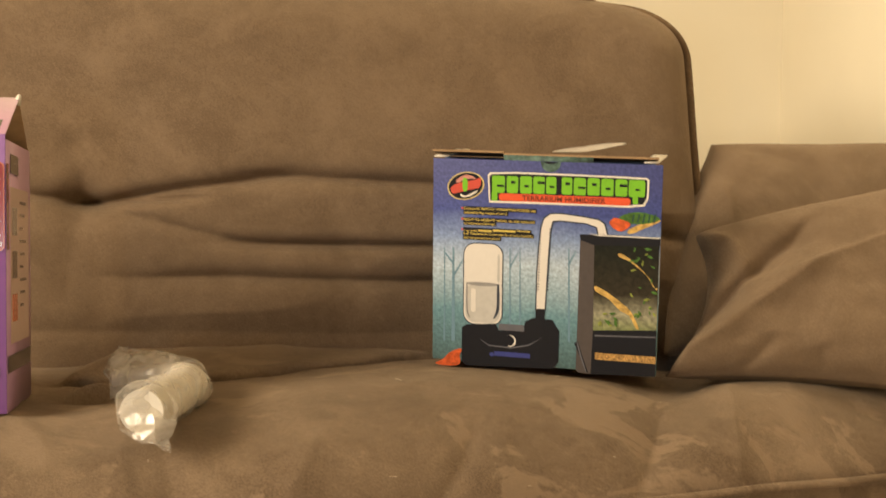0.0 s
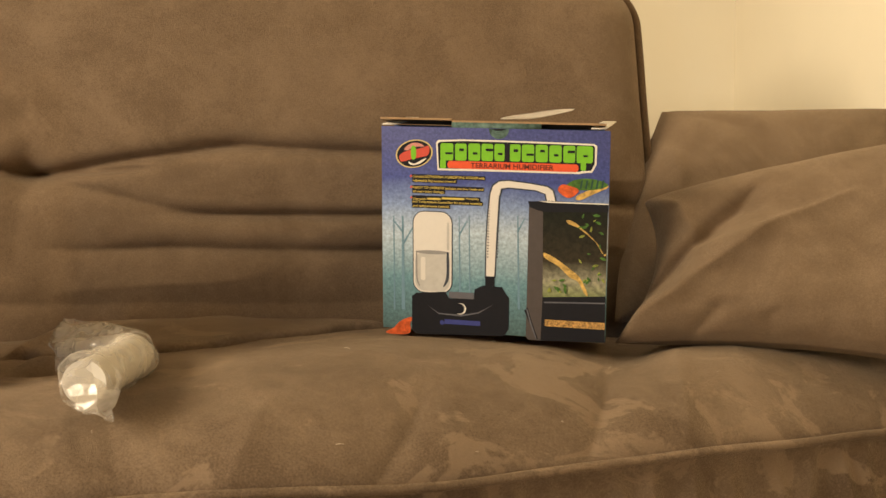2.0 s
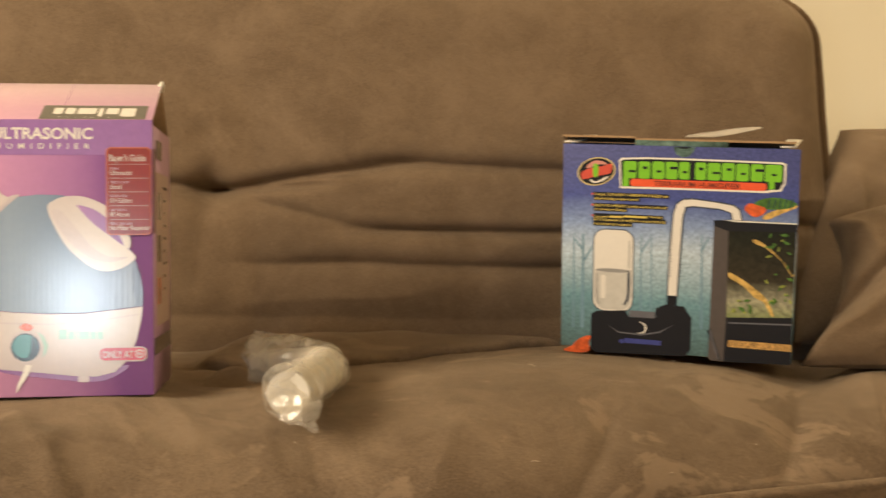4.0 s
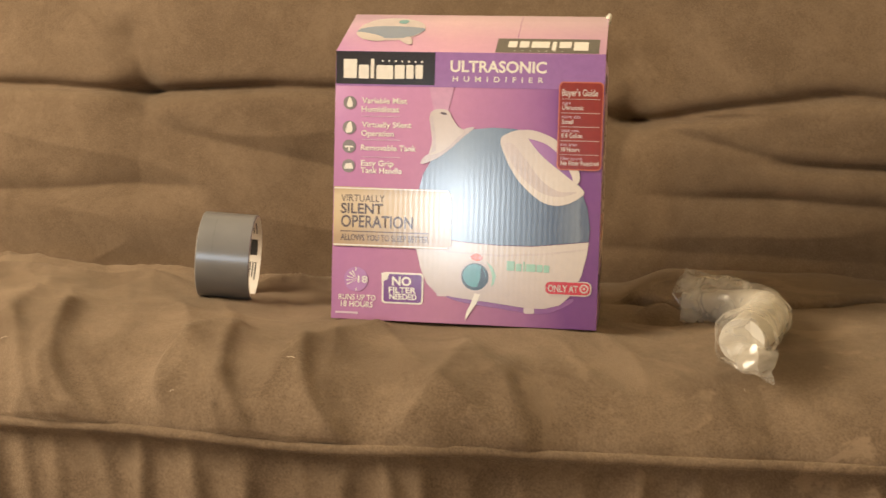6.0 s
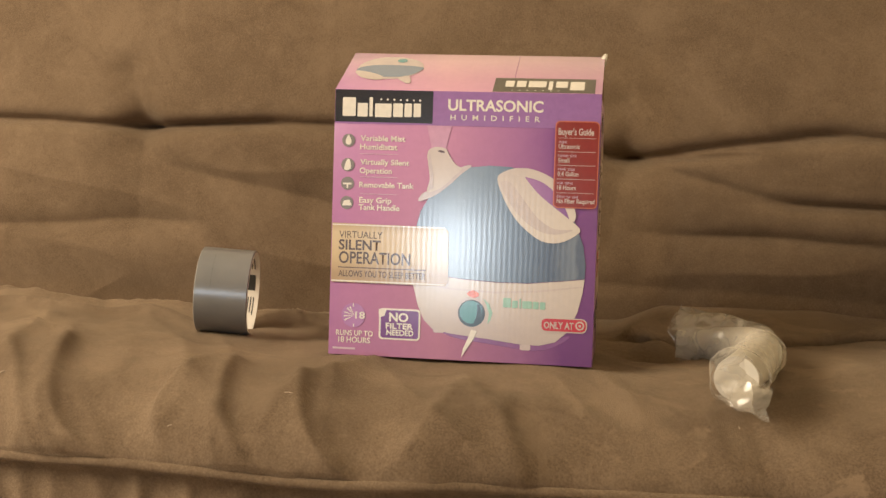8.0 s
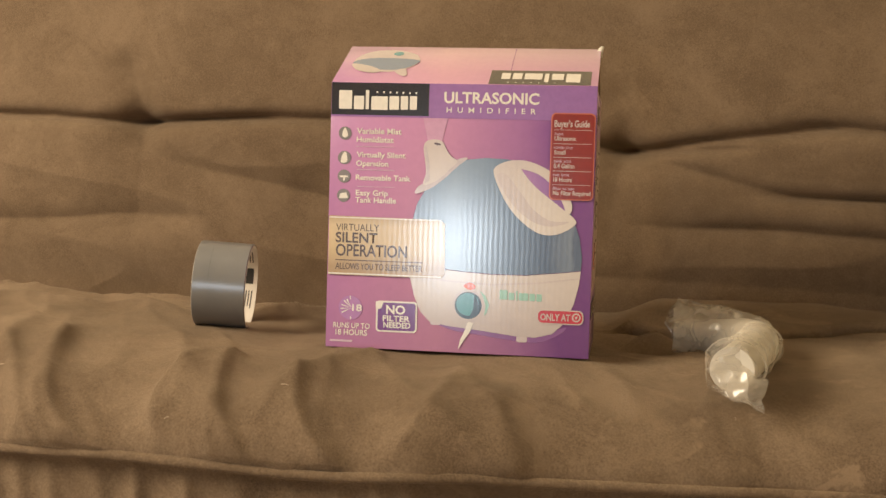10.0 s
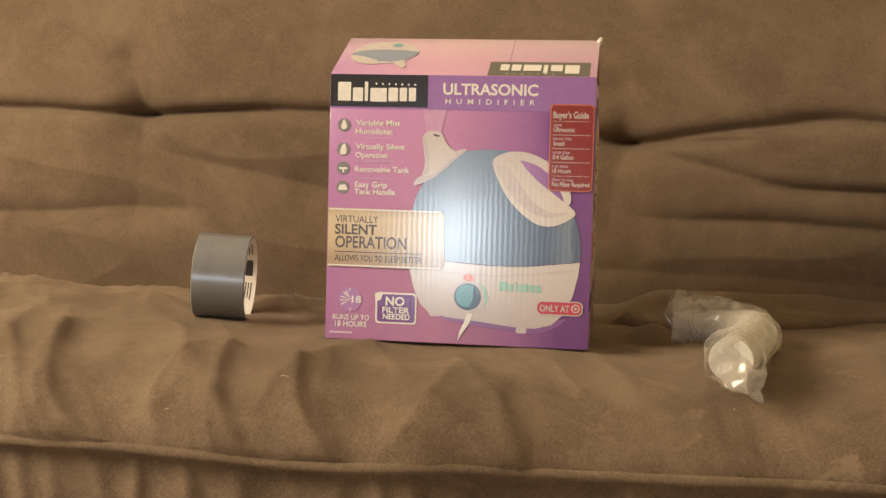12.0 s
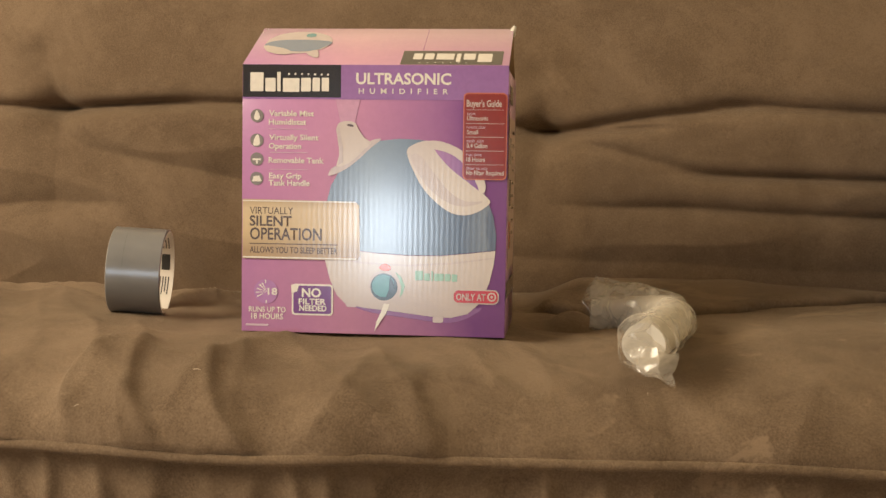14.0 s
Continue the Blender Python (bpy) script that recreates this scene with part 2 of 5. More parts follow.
def seat_lift(x, a):
    """Swell of the seat's cover at x, a metres behind the front welt."""
    h = 0.0
    q = Vector((x * 11, a * 11, 1.7))
    wx, wa = x + 0.008 * noise.noise(q), a + 0.008 * noise.noise(q + Vector((4, 4, 0)))
    if a < 0.004:
        for f in BAND_FOLDS:
            if abs(x - f[0][0]) < 0.09:
                h += 1.5 * fold(wx, wa, *f)
    else:
        for f in SEAT_FOLDS + SEAT_FOLDS_MORE + SEAT_FOLDS_BACK:
            if abs(x - f[0][0]) < 0.30:
                h += 1.3 * fold(wx, wa, f[0], f[1], 0.82 * f[2], *f[3:], *([0.0, 0.0] if len(f) == 4 else []), 1.15)
    ridge = 1 - abs(noise.noise(Vector((x * 8 + a * 3.5, a * 3.2, 7.1))))
    ridge2 = 1 - abs(noise.noise(Vector((x * 17 + a * 9, a * 8, 3.1))))
    pad = math.exp(-((x + 0.27) / 0.13) ** 4 - ((a - 0.24) / 0.085) ** 4)
    pad2 = math.exp(-((x + 0.51) / 0.05) ** 4 - ((a - 0.24) / 0.045) ** 4)
    h *= 1 - 0.7 * max(pad, 0.6 * pad2)
    h += 0.006 * pad + 0.003 * pad2
    h += (1 - max(pad, 0.6 * pad2)) * (0.007 * (ridge ** 3 - 0.4) + 0.0045 * (ridge2 ** 3 - 0.4)) * (0.25 + 0.75 * smooth01((0.02 - x) / 0.2)) * (1 if a > 0 else 0.4) * smooth01((0.46 - a) / 0.12)
    v = Vector((x * 5, a * 5, 0.3))
    h += 0.005 * noise.noise(v) + 0.0022 * noise.noise(v * 3.1)
    h += 0.016 * math.exp(-((x - 0.20) / 0.17) ** 2) * smooth01((a - 0.06) / 0.14)
    h += 0.014 * math.exp(-((x - 0.57) / 0.10) ** 2) * smooth01((a - 0.04) / 0.10) * smooth01((0.30 - a) / 0.12)
    h -= 0.014 * math.exp(-((x - 0.43) / 0.05) ** 2 - ((a - 0.20) / 0.08) ** 2)
    h -= 0.020 * math.exp(-((x + 0.125) / 0.035) ** 2 - ((a - 0.275) / 0.035) ** 2)
    h -= 0.028 * smooth01((a - 0.33) / 0.16) * smooth01((-0.30 - x) / 0.25)
    # the rear of the seat swells up behind a soft tuck
    r, tuck = tuck_line(x)
    h += r * (0.011 * smooth01((a - tuck) / 0.022) + 0.010 * smooth01((a - tuck - 0.02) / 0.09) - 0.020 * math.exp(-((a - tuck + 0.004) / 0.008) ** 2))
    return h


def seat_point(u, v):
    x = SEAT_X0 + (SEAT_X1 - SEAT_X0) * u
    y0 = front_y(x)
    a = -0.22 + 0.84 * v
    if a < 0:
        base, n = Vector((x, y0 + 0.013 * (1 - math.exp(a / 0.008)) - 0.006 * math.sin(math.pi * min(1, -a / 0.2)), welt_z(x) + a)), Vector((0, -1, 0.1))
    elif a < ROLL + 0.02:
        t = a / (ROLL + 0.02)
        ang = t * math.pi / 2
        base, n = Vector((x, y0 + ROLL * (1 - math.cos(ang)), welt_z(x) + (0.453 - welt_z(x)) * math.sin(ang))), Vector((0, -math.cos(ang) * 0.6, 0.3 + math.sin(ang)))
    else:
        r, tuck = tuck_line(x)
        lap = 0.024 * r * math.exp(-((a - tuck - 0.014) / 0.014) ** 2)
        base, n = Vector((x, y0 + a - 0.02 - lap, 0.453)), Vector((0, 0, 1))
    return base + n.normalized() * seat_lift(x, a)


sofa = empty_thing("sofa", pose(0, 0, 0), "brown suede sofa with tufted back and plump welted seat", "sofa")
part("seat_cushion", grid_bm(600, 300, seat_point), SUEDE, sofa)
part("front_welt", tube_bm([(x, front_y(x) - 0.004 + 0.003 * noise.noise(Vector((x * 9, 0, 0))), welt_z(x) + 0.002 + 0.004 * noise.noise(Vector((x * 7, 3, 0)))) for x in np.linspace(SEAT_X0, SEAT_X1, 160)], 0.0040), SUEDE, sofa, "raised suede welt along the seat's front edge")
part("base", box_bm(SEAT_X0 + 0.02, SEAT_X1 - 0.02, 1.16, 1.66, 0.08, 0.30, 0.01), WOOD, sofa, "dark wooden base")

BACK_X0, BACK_X1, BACK_TOP = -1.25, 0.505, 0.876
BACK_FOLDS = [
    ((-0.187, 0.632), (0.02, 0.662), 0.010, -0.020), ((0.02, 0.664), (0.30, 0.654), 0.011, -0.018), ((-0.187, 0.632), (-0.06, 0.638), 0.006, -0.014),
    ((-0.16, 0.625), (0.00, 0.590), 0.010, -0.008), ((0.00, 0.590), (0.30, 0.588), 0.009, -0.020), ((-0.10, 0.552), (0.30, 0.545), 0.012, -0.016),
    ((-0.187, 0.632), (-0.45, 0.661), 0.011, -0.020), ((-0.45, 0.661), (-0.76, 0.642), 0.011, -0.018),
    ((-0.76, 0.642), (-1.10, 0.650), 0.010, -0.022), ((-0.76, 0.642), (-0.60, 0.655), 0.006, -0.012),
]
BACK_FOLDS_LOW = [
    ((-0.187, 0.632), (-0.20, 0.53), 0.03, -0.007), ((-0.76, 0.642), (-0.75, 0.53), 0.03, -0.008), ((-0.76, 0.642), (-0.77, 0.72), 0.025, -0.010),
    ((-0.187, 0.632), (-0.19, 0.70), 0.025, -0.006), ((-0.72, 0.60), (-0.45, 0.55), 0.016, -0.010), ((-0.95, 0.52), (-0.70, 0.535), 0.014, -0.012),
    ((-0.45, 0.60), (-0.25, 0.56), 0.016, -0.008), ((0.30, 0.62), (0.50, 0.60), 0.012, -0.010), ((-0.30, 0.49), (0.35, 0.495), 0.02, -0.008),
]


def back_y(x, z):
    y = 1.335 + 0.10 * (z - 0.63) - 0.06 * smooth01((-0.3 - x) / 0.6) + 0.02 * smooth01((0.5 - z) / 0.1)
    h = 0.0
    for f in BACK_FOLDS + BACK_FOLDS_LOW:
        h += 0.85 * fold(x + 0.01 * noise.noise(Vector((x * 9, z * 9, 5))), z + 0.006 * noise.noise(Vector((x * 7, z * 12, 9))), f[0], f[1], f[2] * (0.65 if f[2] < 0.013 else 0.9), f[3], round_top=1.25)
    for bx, bz in ((-0.187, 0.632), (-0.76, 0.642)):
        h -= 0.020 * math.exp(-((x - bx) ** 2 + (z - bz) ** 2) / 0.024 ** 2)
    v = Vector((x * 4, z * 4, 2.3))
    h += 0.008 * noise.noise(v) + 0.002 * noise.noise(v * 4) + 0.005 * ((1 - abs(noise.noise(Vector((x * 3, z * 13, 4.4))))) ** 3 - 0.4) * smooth01((0.66 - z) / 0.05)
    edge = min(1.0, (BACK_X1 - x) / 0.07)
    top = min(1.0, (BACK_TOP - z) / 0.06)
    y += 0.05 * (1 - math.sqrt(max(0.0, 1 - (1 - max(0, edge)) ** 2))) + 0.05 * (1 - math.sqrt(max(0.0, 1 - (1 - max(0, top)) ** 2)))
    return y - h


def back_right(z):
    """The back's right edge: straight with a rounded upper corner."""
    k = max(0.0, (z - (BACK_TOP - 0.07)) / 0.07)
    return BACK_X1 - 0.02 * max(0, (z - 0.63) / 0.25) - 0.09 * (1 - math.sqrt(max(0.0, 1 - k * k)))


def back_front(u, v):
    z = 0.36 + (BACK_TOP - 0.36) * (1 - (1 - v) ** 1.15)
    x = BACK_X0 + (back_right(z) - BACK_X0) * u
    return Vector((x, back_y(x + (BACK_X1 - back_right(z)) * u, z), z))


def back_side(u, v):
    """Band from the front panel's outline to the rear."""
    z = 0.36 + (BACK_TOP - 0.36) * (1 - (1 - v) ** 1.15)
    p = back_front(1, v)
    return Vector((p.x + 0.012 * math.sin(math.pi * u), p.y + u * 0.16, z))


back_bm = grid_bm(440, 230, back_front)
grid_bm(8, 60, back_side, back_bm)
grid_bm(100, 8, lambda u, v: back_front(u, 1) + Vector((0, 0.16 * v + 0.0, 0.014 * math.sin(math.pi * v))), back_bm)
part("back_cushion", back_bm, SUEDE_B, sofa)
part("back_rest", box_bm(BACK_X0 + 0.02, BACK_X1 - 0.03, 1.545, 1.62, 0.3, 0.84, 0.01), WOOD, sofa, "dark wooden back frame")
welt_path = [back_front(1, v) + Vector((0.004, 0.0, 0)) for v in np.linspace(0.1, 0.985, 60)] + [back_front(u, 1) + Vector((0, 0, 0.003)) for u in np.linspace(1, 0, 120)]
part("back_welt", tube_bm(welt_path, 0.005, 8), WELT, sofa, "raised suede welt along the back's edge")


# ---- pillows ----
def pillow(corners, bulge, label, seed, tuck=(0, 0, 0, 0), folds=()):
    """A stuffed cushion between four corners (lower left, lower right, upper right, upper left); tuck pulls the middle of each edge inwards."""
    ll, lr, ur, ul = (Vector(c) for c in corners)
    middle = (ll + lr + ur + ul) / 4
    across, up = (lr + ur - ll - ul).normalized(), (ul + ur - ll - lr).normalized()
    out = across.cross(up).normalized()

    def side(sign):
        def f(u, v):
            a, b = 2 * u - 1, 2 * v - 1
            p = ll.lerp(lr, u).lerp(ul.lerp(ur, u), v)
            for pull, weight, d in ((tuck[0], (1 - v) * (1 - a * a), up), (tuck[1], u * (1 - b * b), -across), (tuck[2], v * (1 - a * a), -up), (tuck[3], (1 - u) * (1 - b * b), across)):
                p = p + d * pull * weight
            k = max(0.0, (1 - abs(a) ** 3.2) * (1 - abs(b) ** 3.2)) ** 0.42
            q = Vector((a * 1.5 + seed, b * 1.5, sign))
            z = k * (bulge + 0.009 * noise.noise(q) + 0.003 * noise.noise(q * 3.3))
            if sign > 0:
                for fo in folds:
                    z += min(1, 2.5 * k) * fold(a + 0.05 * noise.noise(q * 2), b + 0.04 * noise.noise(q * 2.3), *fo)
            return p + sign * out * z - middle
        return f
    bm = grid_bm(130, 110, side(1))
    back = grid_bm(60, 60, side(-1))
    bmesh.ops.reverse_faces(back, faces=back.faces[:])
    me = bpy.data.meshes.new("tmp")
    back.to_mesh(me)
    back.free()
    bm.from_mesh(me)
    bpy.data.meshes.remove(me)
    ob = part("throw_pillow", bm, PILLOW)
    ob.matrix_world = Matrix.Translation(middle)
    return tagged(ob, label, "pillow", "throw pillows on the sofa")


pillow([(0.448, 1.290, 0.475), (0.835, 1.43, 0.475), (0.832, 1.475, 0.722), (0.534, 1.430, 0.712)], 0.050, "plump brown suede throw pillow standing at the sofa's end", 3.0,
       (0, 0, 0.004, -0.012), [((-0.95, 0.5), (-0.6, -0.6), 0.10, 0.010, 0.05, 0.3), ((-0.8, 0.9), (-0.3, 0.75), 0.08, -0.004)])
pillow([(0.423, 1.185, 0.466), (0.80, 1.06, 0.440), (0.85, 1.23, 0.685), (0.471, 1.262, 0.606)], 0.048, "slumped brown suede throw pillow with creased corner", 8.0,
       (0.020, 0, -0.004, 0.026),
       [((-0.98, -0.95), (-0.40, 0.05), 0.13, 0.011, 0.05, -0.3), ((-1.0, -0.45), (-0.50, 0.55), 0.09, -0.018, 0.05, 0.3), ((-0.98, 0.95), (-0.78, -0.1), 0.09, 0.010, 0.03, 0.4),
        ((-0.45, 0.0), (0.05, 0.35), 0.06, 0.004, 0.02, 0.2), ((-0.62, -1.0), (-0.55, -0.75), 0.06, -0.008, 0, 0), ((-0.25, -1.0), (-0.30, -0.85), 0.06, -0.006, 0, 0)])

# ---- printed cartons ----
BOARD = 0.0015
FLUTE = 71.0


def gloss(name, colour, colour2=None, rough=0.27, along="z", lo=0.0, hi=0.2265, flute=0.036, grain=0.06, speck=160):
    """Glossy printed board: a colour, or a blend of several up or across the panel, with faint flutes and dents of the board beneath."""
    m, nodes, links, b = nodes_of(name)
    tc = nodes.new("ShaderNodeTexCoord")
    n = noise_tex(nodes, links, speck, 3, 0.6, 0.4)
    if colour2:
        stops = colour2
        sep = nodes.new("ShaderNodeSeparateXYZ")
        links.new(tc.outputs["Object"], sep.inputs[0])
        mr = nodes.new("ShaderNodeMapRange")
        mr.inputs[1].default_value, mr.inputs[2].default_value = lo, hi
        links.new(sep.outputs["XYZ".index(along.upper())], mr.inputs[0])
        big = noise_tex(nodes, links, 14, 4)
        ad = nodes.new("ShaderNodeMath")
        ad.operation = "MULTIPLY_ADD"
        links.new(big.outputs["Fac"], ad.inputs[0])
        ad.inputs[1].default_value = 0.16
        links.new(mr.outputs[0], ad.inputs[2])
        r = ramp(nodes, [(p + 0.08 if 0 < p < 1 else p, c) for p, c in stops])
        links.new(ad.outputs[0], r.inputs["Fac"])
        col = r.outputs["Color"]
        mx = nodes.new("ShaderNodeMix")
        mx.data_type, mx.blend_type = "RGBA", "MULTIPLY"
        mx.inputs[0].default_value = grain
        links.new(col, mx.inputs[6])
        grey = ramp(nodes, [(0.34, (0.25, 0.25, 0.28)), (0.68, (1.0, 1.0, 1.0))])
        links.new(n.outputs["Fac"], grey.inputs["Fac"])
        links.new(grey.outputs["Color"], mx.inputs[7])
        links.new(mx.outputs[2], b.inputs["Base Color"])
    else:
        r = ramp(nodes, [(0.3, [c * (1 - grain) for c in colour]), (0.7, [min(1, c * (1 + grain)) for c in colour])])
        links.new(n.outputs["Fac"], r.inputs["Fac"])
        links.new(r.outputs["Color"], b.inputs["Base Color"])
    b.inputs["Roughness"].default_value = rough
    b.inputs["Specular IOR Level"].default_value = 0.5 if rough < 0.5 else 0.22
    b.inputs["Coat Weight"].default_value = 1.0 if rough < 0.3 else 0.0
    b.inputs["Coat Roughness"].default_value = 0.16
    w = nodes.new("ShaderNodeTexWave")
    w.inputs["Scale"].default_value, w.inputs["Distortion"].default_value = FLUTE, 2.2
    links.new(tc.outputs["Object"], w.inputs["Vector"])
    dents = noise_tex(nodes, links, 70, 3)
    mixh = nodes.new("ShaderNodeMath")
    mixh.operation = "MULTIPLY_ADD"
    links.new(dents.outputs["Fac"], mixh.inputs[0])
    mixh.inputs[1].default_value = 1.6
    links.new(w.outputs["Fac"], mixh.inputs[2])
    bp = nodes.new("ShaderNodeBump")
    bp.inputs["Strength"].default_value, bp.inputs["Distance"].default_value = flute, 0.00035
    links.new(mixh.outputs[0], bp.inputs["Height"])
    links.new(bp.outputs["Normal"], b.inputs["Normal"])
    links.new(bp.outputs["Normal"], b.inputs["Coat Normal"])
    return m


def layer_y(layer):
    return -0.0001 - 0.00012 * layer


def flat(parent, name, pts, mat, layer, curve=False):
    """A printed patch with that outline, in millimetres on the parent panel."""
    if curve:
        n, fine = len(pts), []
        for i in range(n):
            p0, p1, p2, p3 = (Vector(pts[(i + k - 1) % n]) for k in range(4))
            for t in (0, 0.25, 0.5, 0.75):
                fine.append(0.5 * (2 * p1 + (p2 - p0) * t + (2 * p0 - 5 * p1 + 4 * p2 - p3) * t * t + (3 * p1 - p0 - 3 * p2 + p3) * t ** 3))
        pts = fine
    bm = bmesh.new()
    f = bm.faces.new([bm.verts.new((parent["left"] + p[0] / 1000, layer_y(layer), p[1] / 1000)) for p in pts])
    f.normal_update()
    if f.normal.y > 0:
        bmesh.ops.reverse_faces(bm, faces=[f])
    bmesh.ops.triangulate(bm, faces=bm.faces[:])
    return part(name, bm, mat, parent, smooth=False)


def panel(parent, name, x0, z0, x1, z1, mat, layer, r=0.0):
    pts = []
    for cx, cz, a0 in ((x1 - r, z1 - r, 0), (x0 + r, z1 - r, 90), (x0 + r, z0 + r, 180), (x1 - r, z0 + r, 270)):
        for k in range(6 if r else 1):
            a = radians(a0 + 18 * k)
            pts.append((cx + r * math.cos(a), cz + r * math.sin(a)))
    return flat(parent, name, pts, mat, layer)


def disc(parent, name, x, z, r, mat, layer):
    return flat(parent, name, [(x + r * math.cos(k * math.tau / 28), z + r * math.sin(k * math.tau / 28)) for k in range(28)], mat, layer)


def letter_mesh(text, bold):
    cu = bpy.data.curves.new("letters", "FONT")
    cu.body, cu.size, cu.offset, cu.resolution_u = text, 1.0, bold, 3
    ob = bpy.data.objects.new("letters", cu)
    scene.collection.objects.link(ob)
    me = bpy.data.meshes.new_from_object(ob.evaluated_get(bpy.context.evaluated_depsgraph_get()))
    bpy.data.objects.remove(ob)
    bpy.data.curves.remove(cu)
    return me


CAP = {}


def words(parent, text, x, z, width, cap, mat, layer, bold=0.0):
    """A line of lettering: left end, base line, width and capital height in millimetres."""
    if bold not in CAP:
        hm = letter_mesh("H", bold)
        CAP[bold] = (min(v.co.y for v in hm.vertices), max(v.co.y for v in hm.vertices))
    me = letter_mesh(text, bold)
    me.name = "lettering"
    xs = [v.co.x for v in me.vertices]
    lo, hi = CAP[bold]
    kx, kz = width / (max(xs) - min(xs)) / 1000, cap / (hi - lo) / 1000
    x_min = min(xs)
    for v in me.vertices:
        v.co = (parent["left"] + x / 1000 + (v.co.x - x_min) * kx, layer_y(layer), z / 1000 + (v.co.y - lo) * kz)
    me.materials.clear()
    me.materials.append(mat)
    ob = new("lettering", me)
    ob.parent = parent
    return ob


WHITE_P = (0.78, 0.74, 0.68)
H_SIDE = gloss("lilac_print", (0.50, 0.30, 0.42), rough=0.35)
H_BACK = gloss("purple_fade_print", None, [(0.0, (0.30, 0.13, 0.38)), (0.2, (0.47, 0.22, 0.44)), (0.5, (0.56, 0.28, 0.48)), (0.78, (0.42, 0.20, 0.45)), (1.0, (0.25, 0.10, 0.36))], along="x", lo=-0.15, hi=0.11)
H_BAND = gloss("violet_band_print", (0.31, 0.15, 0.41))
H_BLACK = gloss("black_print", (0.018, 0.016, 0.02))
H_CREAM = gloss("cream_print", WHITE_P)
H_CREAM_DIM = gloss("faint_cream_print", (0.62, 0.48, 0.58))
H_ICON = gloss("grey_icon_print", (0.22, 0.20, 0.20))
H_GOLD = gloss("gold_print", None, [(0.0, (0.40, 0.27, 0.15)), (0.3, (0.62, 0.47, 0.27)), (0.7, (0.66, 0.52, 0.33)), (1.0, (0.42, 0.29, 0.17))], lo=0.07, hi=0.12)
H_BROWN = gloss("brown_print", (0.09, 0.06, 0.05))
H_WHITE = gloss("white_picture_print", None, [(0.0, (0.42, 0.34, 0.36)), (0.25, (0.62, 0.55, 0.52)), (0.6, (0.70, 0.63, 0.58)), (1.0, (0.60, 0.52, 0.50))], lo=0.0, hi=0.19)
H_WHITE_DIM = gloss("dim_white_print", (0.55, 0.47, 0.48))
H_TANK = gloss("blue_tank_print", None, [(0.0, (0.16, 0.22, 0.34)), (0.25, (0.25, 0.32, 0.42)), (0.55, (0.15, 0.21, 0.31)), (0.78, (0.09, 0.125, 0.20)), (0.9, (0.20, 0.24, 0.31)), (1.0, (0.11, 0.14, 0.21))], along="x", lo=-0.04, hi=0.108)
H_SHADE = gloss("dark_shade_print", (0.12, 0.08, 0.09))
H_SHADE_W = gloss("soft_shade_print", (0.58, 0.50, 0.49))
H_DEEP = gloss("deep_purple_print", (0.24, 0.09, 0.28))
H_MIST = gloss("pale_mist_print", (0.57, 0.31, 0.48))
H_TEAL = gloss("teal_print", (0.10, 0.30, 0.34))
H_TEAL_DARK = gloss("dark_teal_print", (0.04, 0.07, 0.09))
H_MINT = gloss("mint_print", (0.32, 0.55, 0.46))
H_ORANGE = gloss("orange_print", (0.72, 0.16, 0.06))
H_RED = gloss("red_print", (0.52, 0.04, 0.06))
H_GUIDE = gloss("dark_red_print", (0.25, 0.022, 0.014))
H_GUIDE_EDGE = gloss("orange_edge_print", (0.55, 0.16, 0.09))
H_LILAC = gloss("lilac_icon_print", (0.42, 0.20, 0.46))
H_BADGE = gloss("badge_purple_print", (0.16, 0.04, 0.22))
H_PINK = gloss("pink_lid_print", None, [(0.0, (0.46, 0.22, 0.44)), (0.4, (0.66, 0.36, 0.48)), (1.0, (0.60, 0.34, 0.50))], along="x", lo=-0.11, hi=0.11)
F_BACK = gloss("blue_misty_print", None, [(0.0, (0.10, 0.16, 0.15)), (0.25, (0.20, 0.38, 0.44)), (0.48, (0.58, 0.70, 0.80)), (0.62, (0.28, 0.38, 0.62)), (0.75, (0.075, 0.10, 0.34)), (1.0, (0.085, 0.10, 0.30))], lo=0.0, hi=0.2065, rough=0.52, flute=0.05, grain=0.5, speck=300)
F_SIDE = gloss("dark_blue_print", (0.06, 0.10, 0.22), rough=0.4)
F_GOLD, F_BLACK = gloss("pale_gold_print", (0.62, 0.50, 0.22), rough=0.52, flute=0.05), gloss("ink_black_print", (0.012, 0.012, 0.016), rough=0.52, flute=0.05)
F_RED, F_PINK = gloss("ribbon_red_print", (0.60, 0.09, 0.06), rough=0.52, flute=0.05), gloss("salmon_print", (0.62, 0.27, 0.22), rough=0.52, flute=0.05)
F_GREEN, F_CREAM = gloss("lime_print", (0.20, 0.52, 0.03), rough=0.52, flute=0.05), gloss("off_white_print", (0.80, 0.76, 0.68), rough=0.52, flute=0.05)
F_ORANGE, F_BROWN = gloss("bar_orange_print", (0.78, 0.11, 0.04), rough=0.52, flute=0.05), gloss("dark_brown_print", (0.12, 0.03, 0.02), rough=0.52, flute=0.05)
F_YELLOW, F_INK = gloss("yellow_print", (0.66, 0.52, 0.12), rough=0.52, flute=0.05), gloss("grey_ink_print", (0.05, 0.06, 0.08), rough=0.52, flute=0.05)
F_WHITE, F_WATER = gloss("bottle_white_print", (0.74, 0.70, 0.64), rough=0.52, flute=0.05, grain=0.02), gloss("water_grey_print", (0.55, 0.53, 0.49), rough=0.52, flute=0.05)
F_GLASS = gloss("glass_edge_print", (0.30, 0.29, 0.28), rough=0.52, flute=0.05)
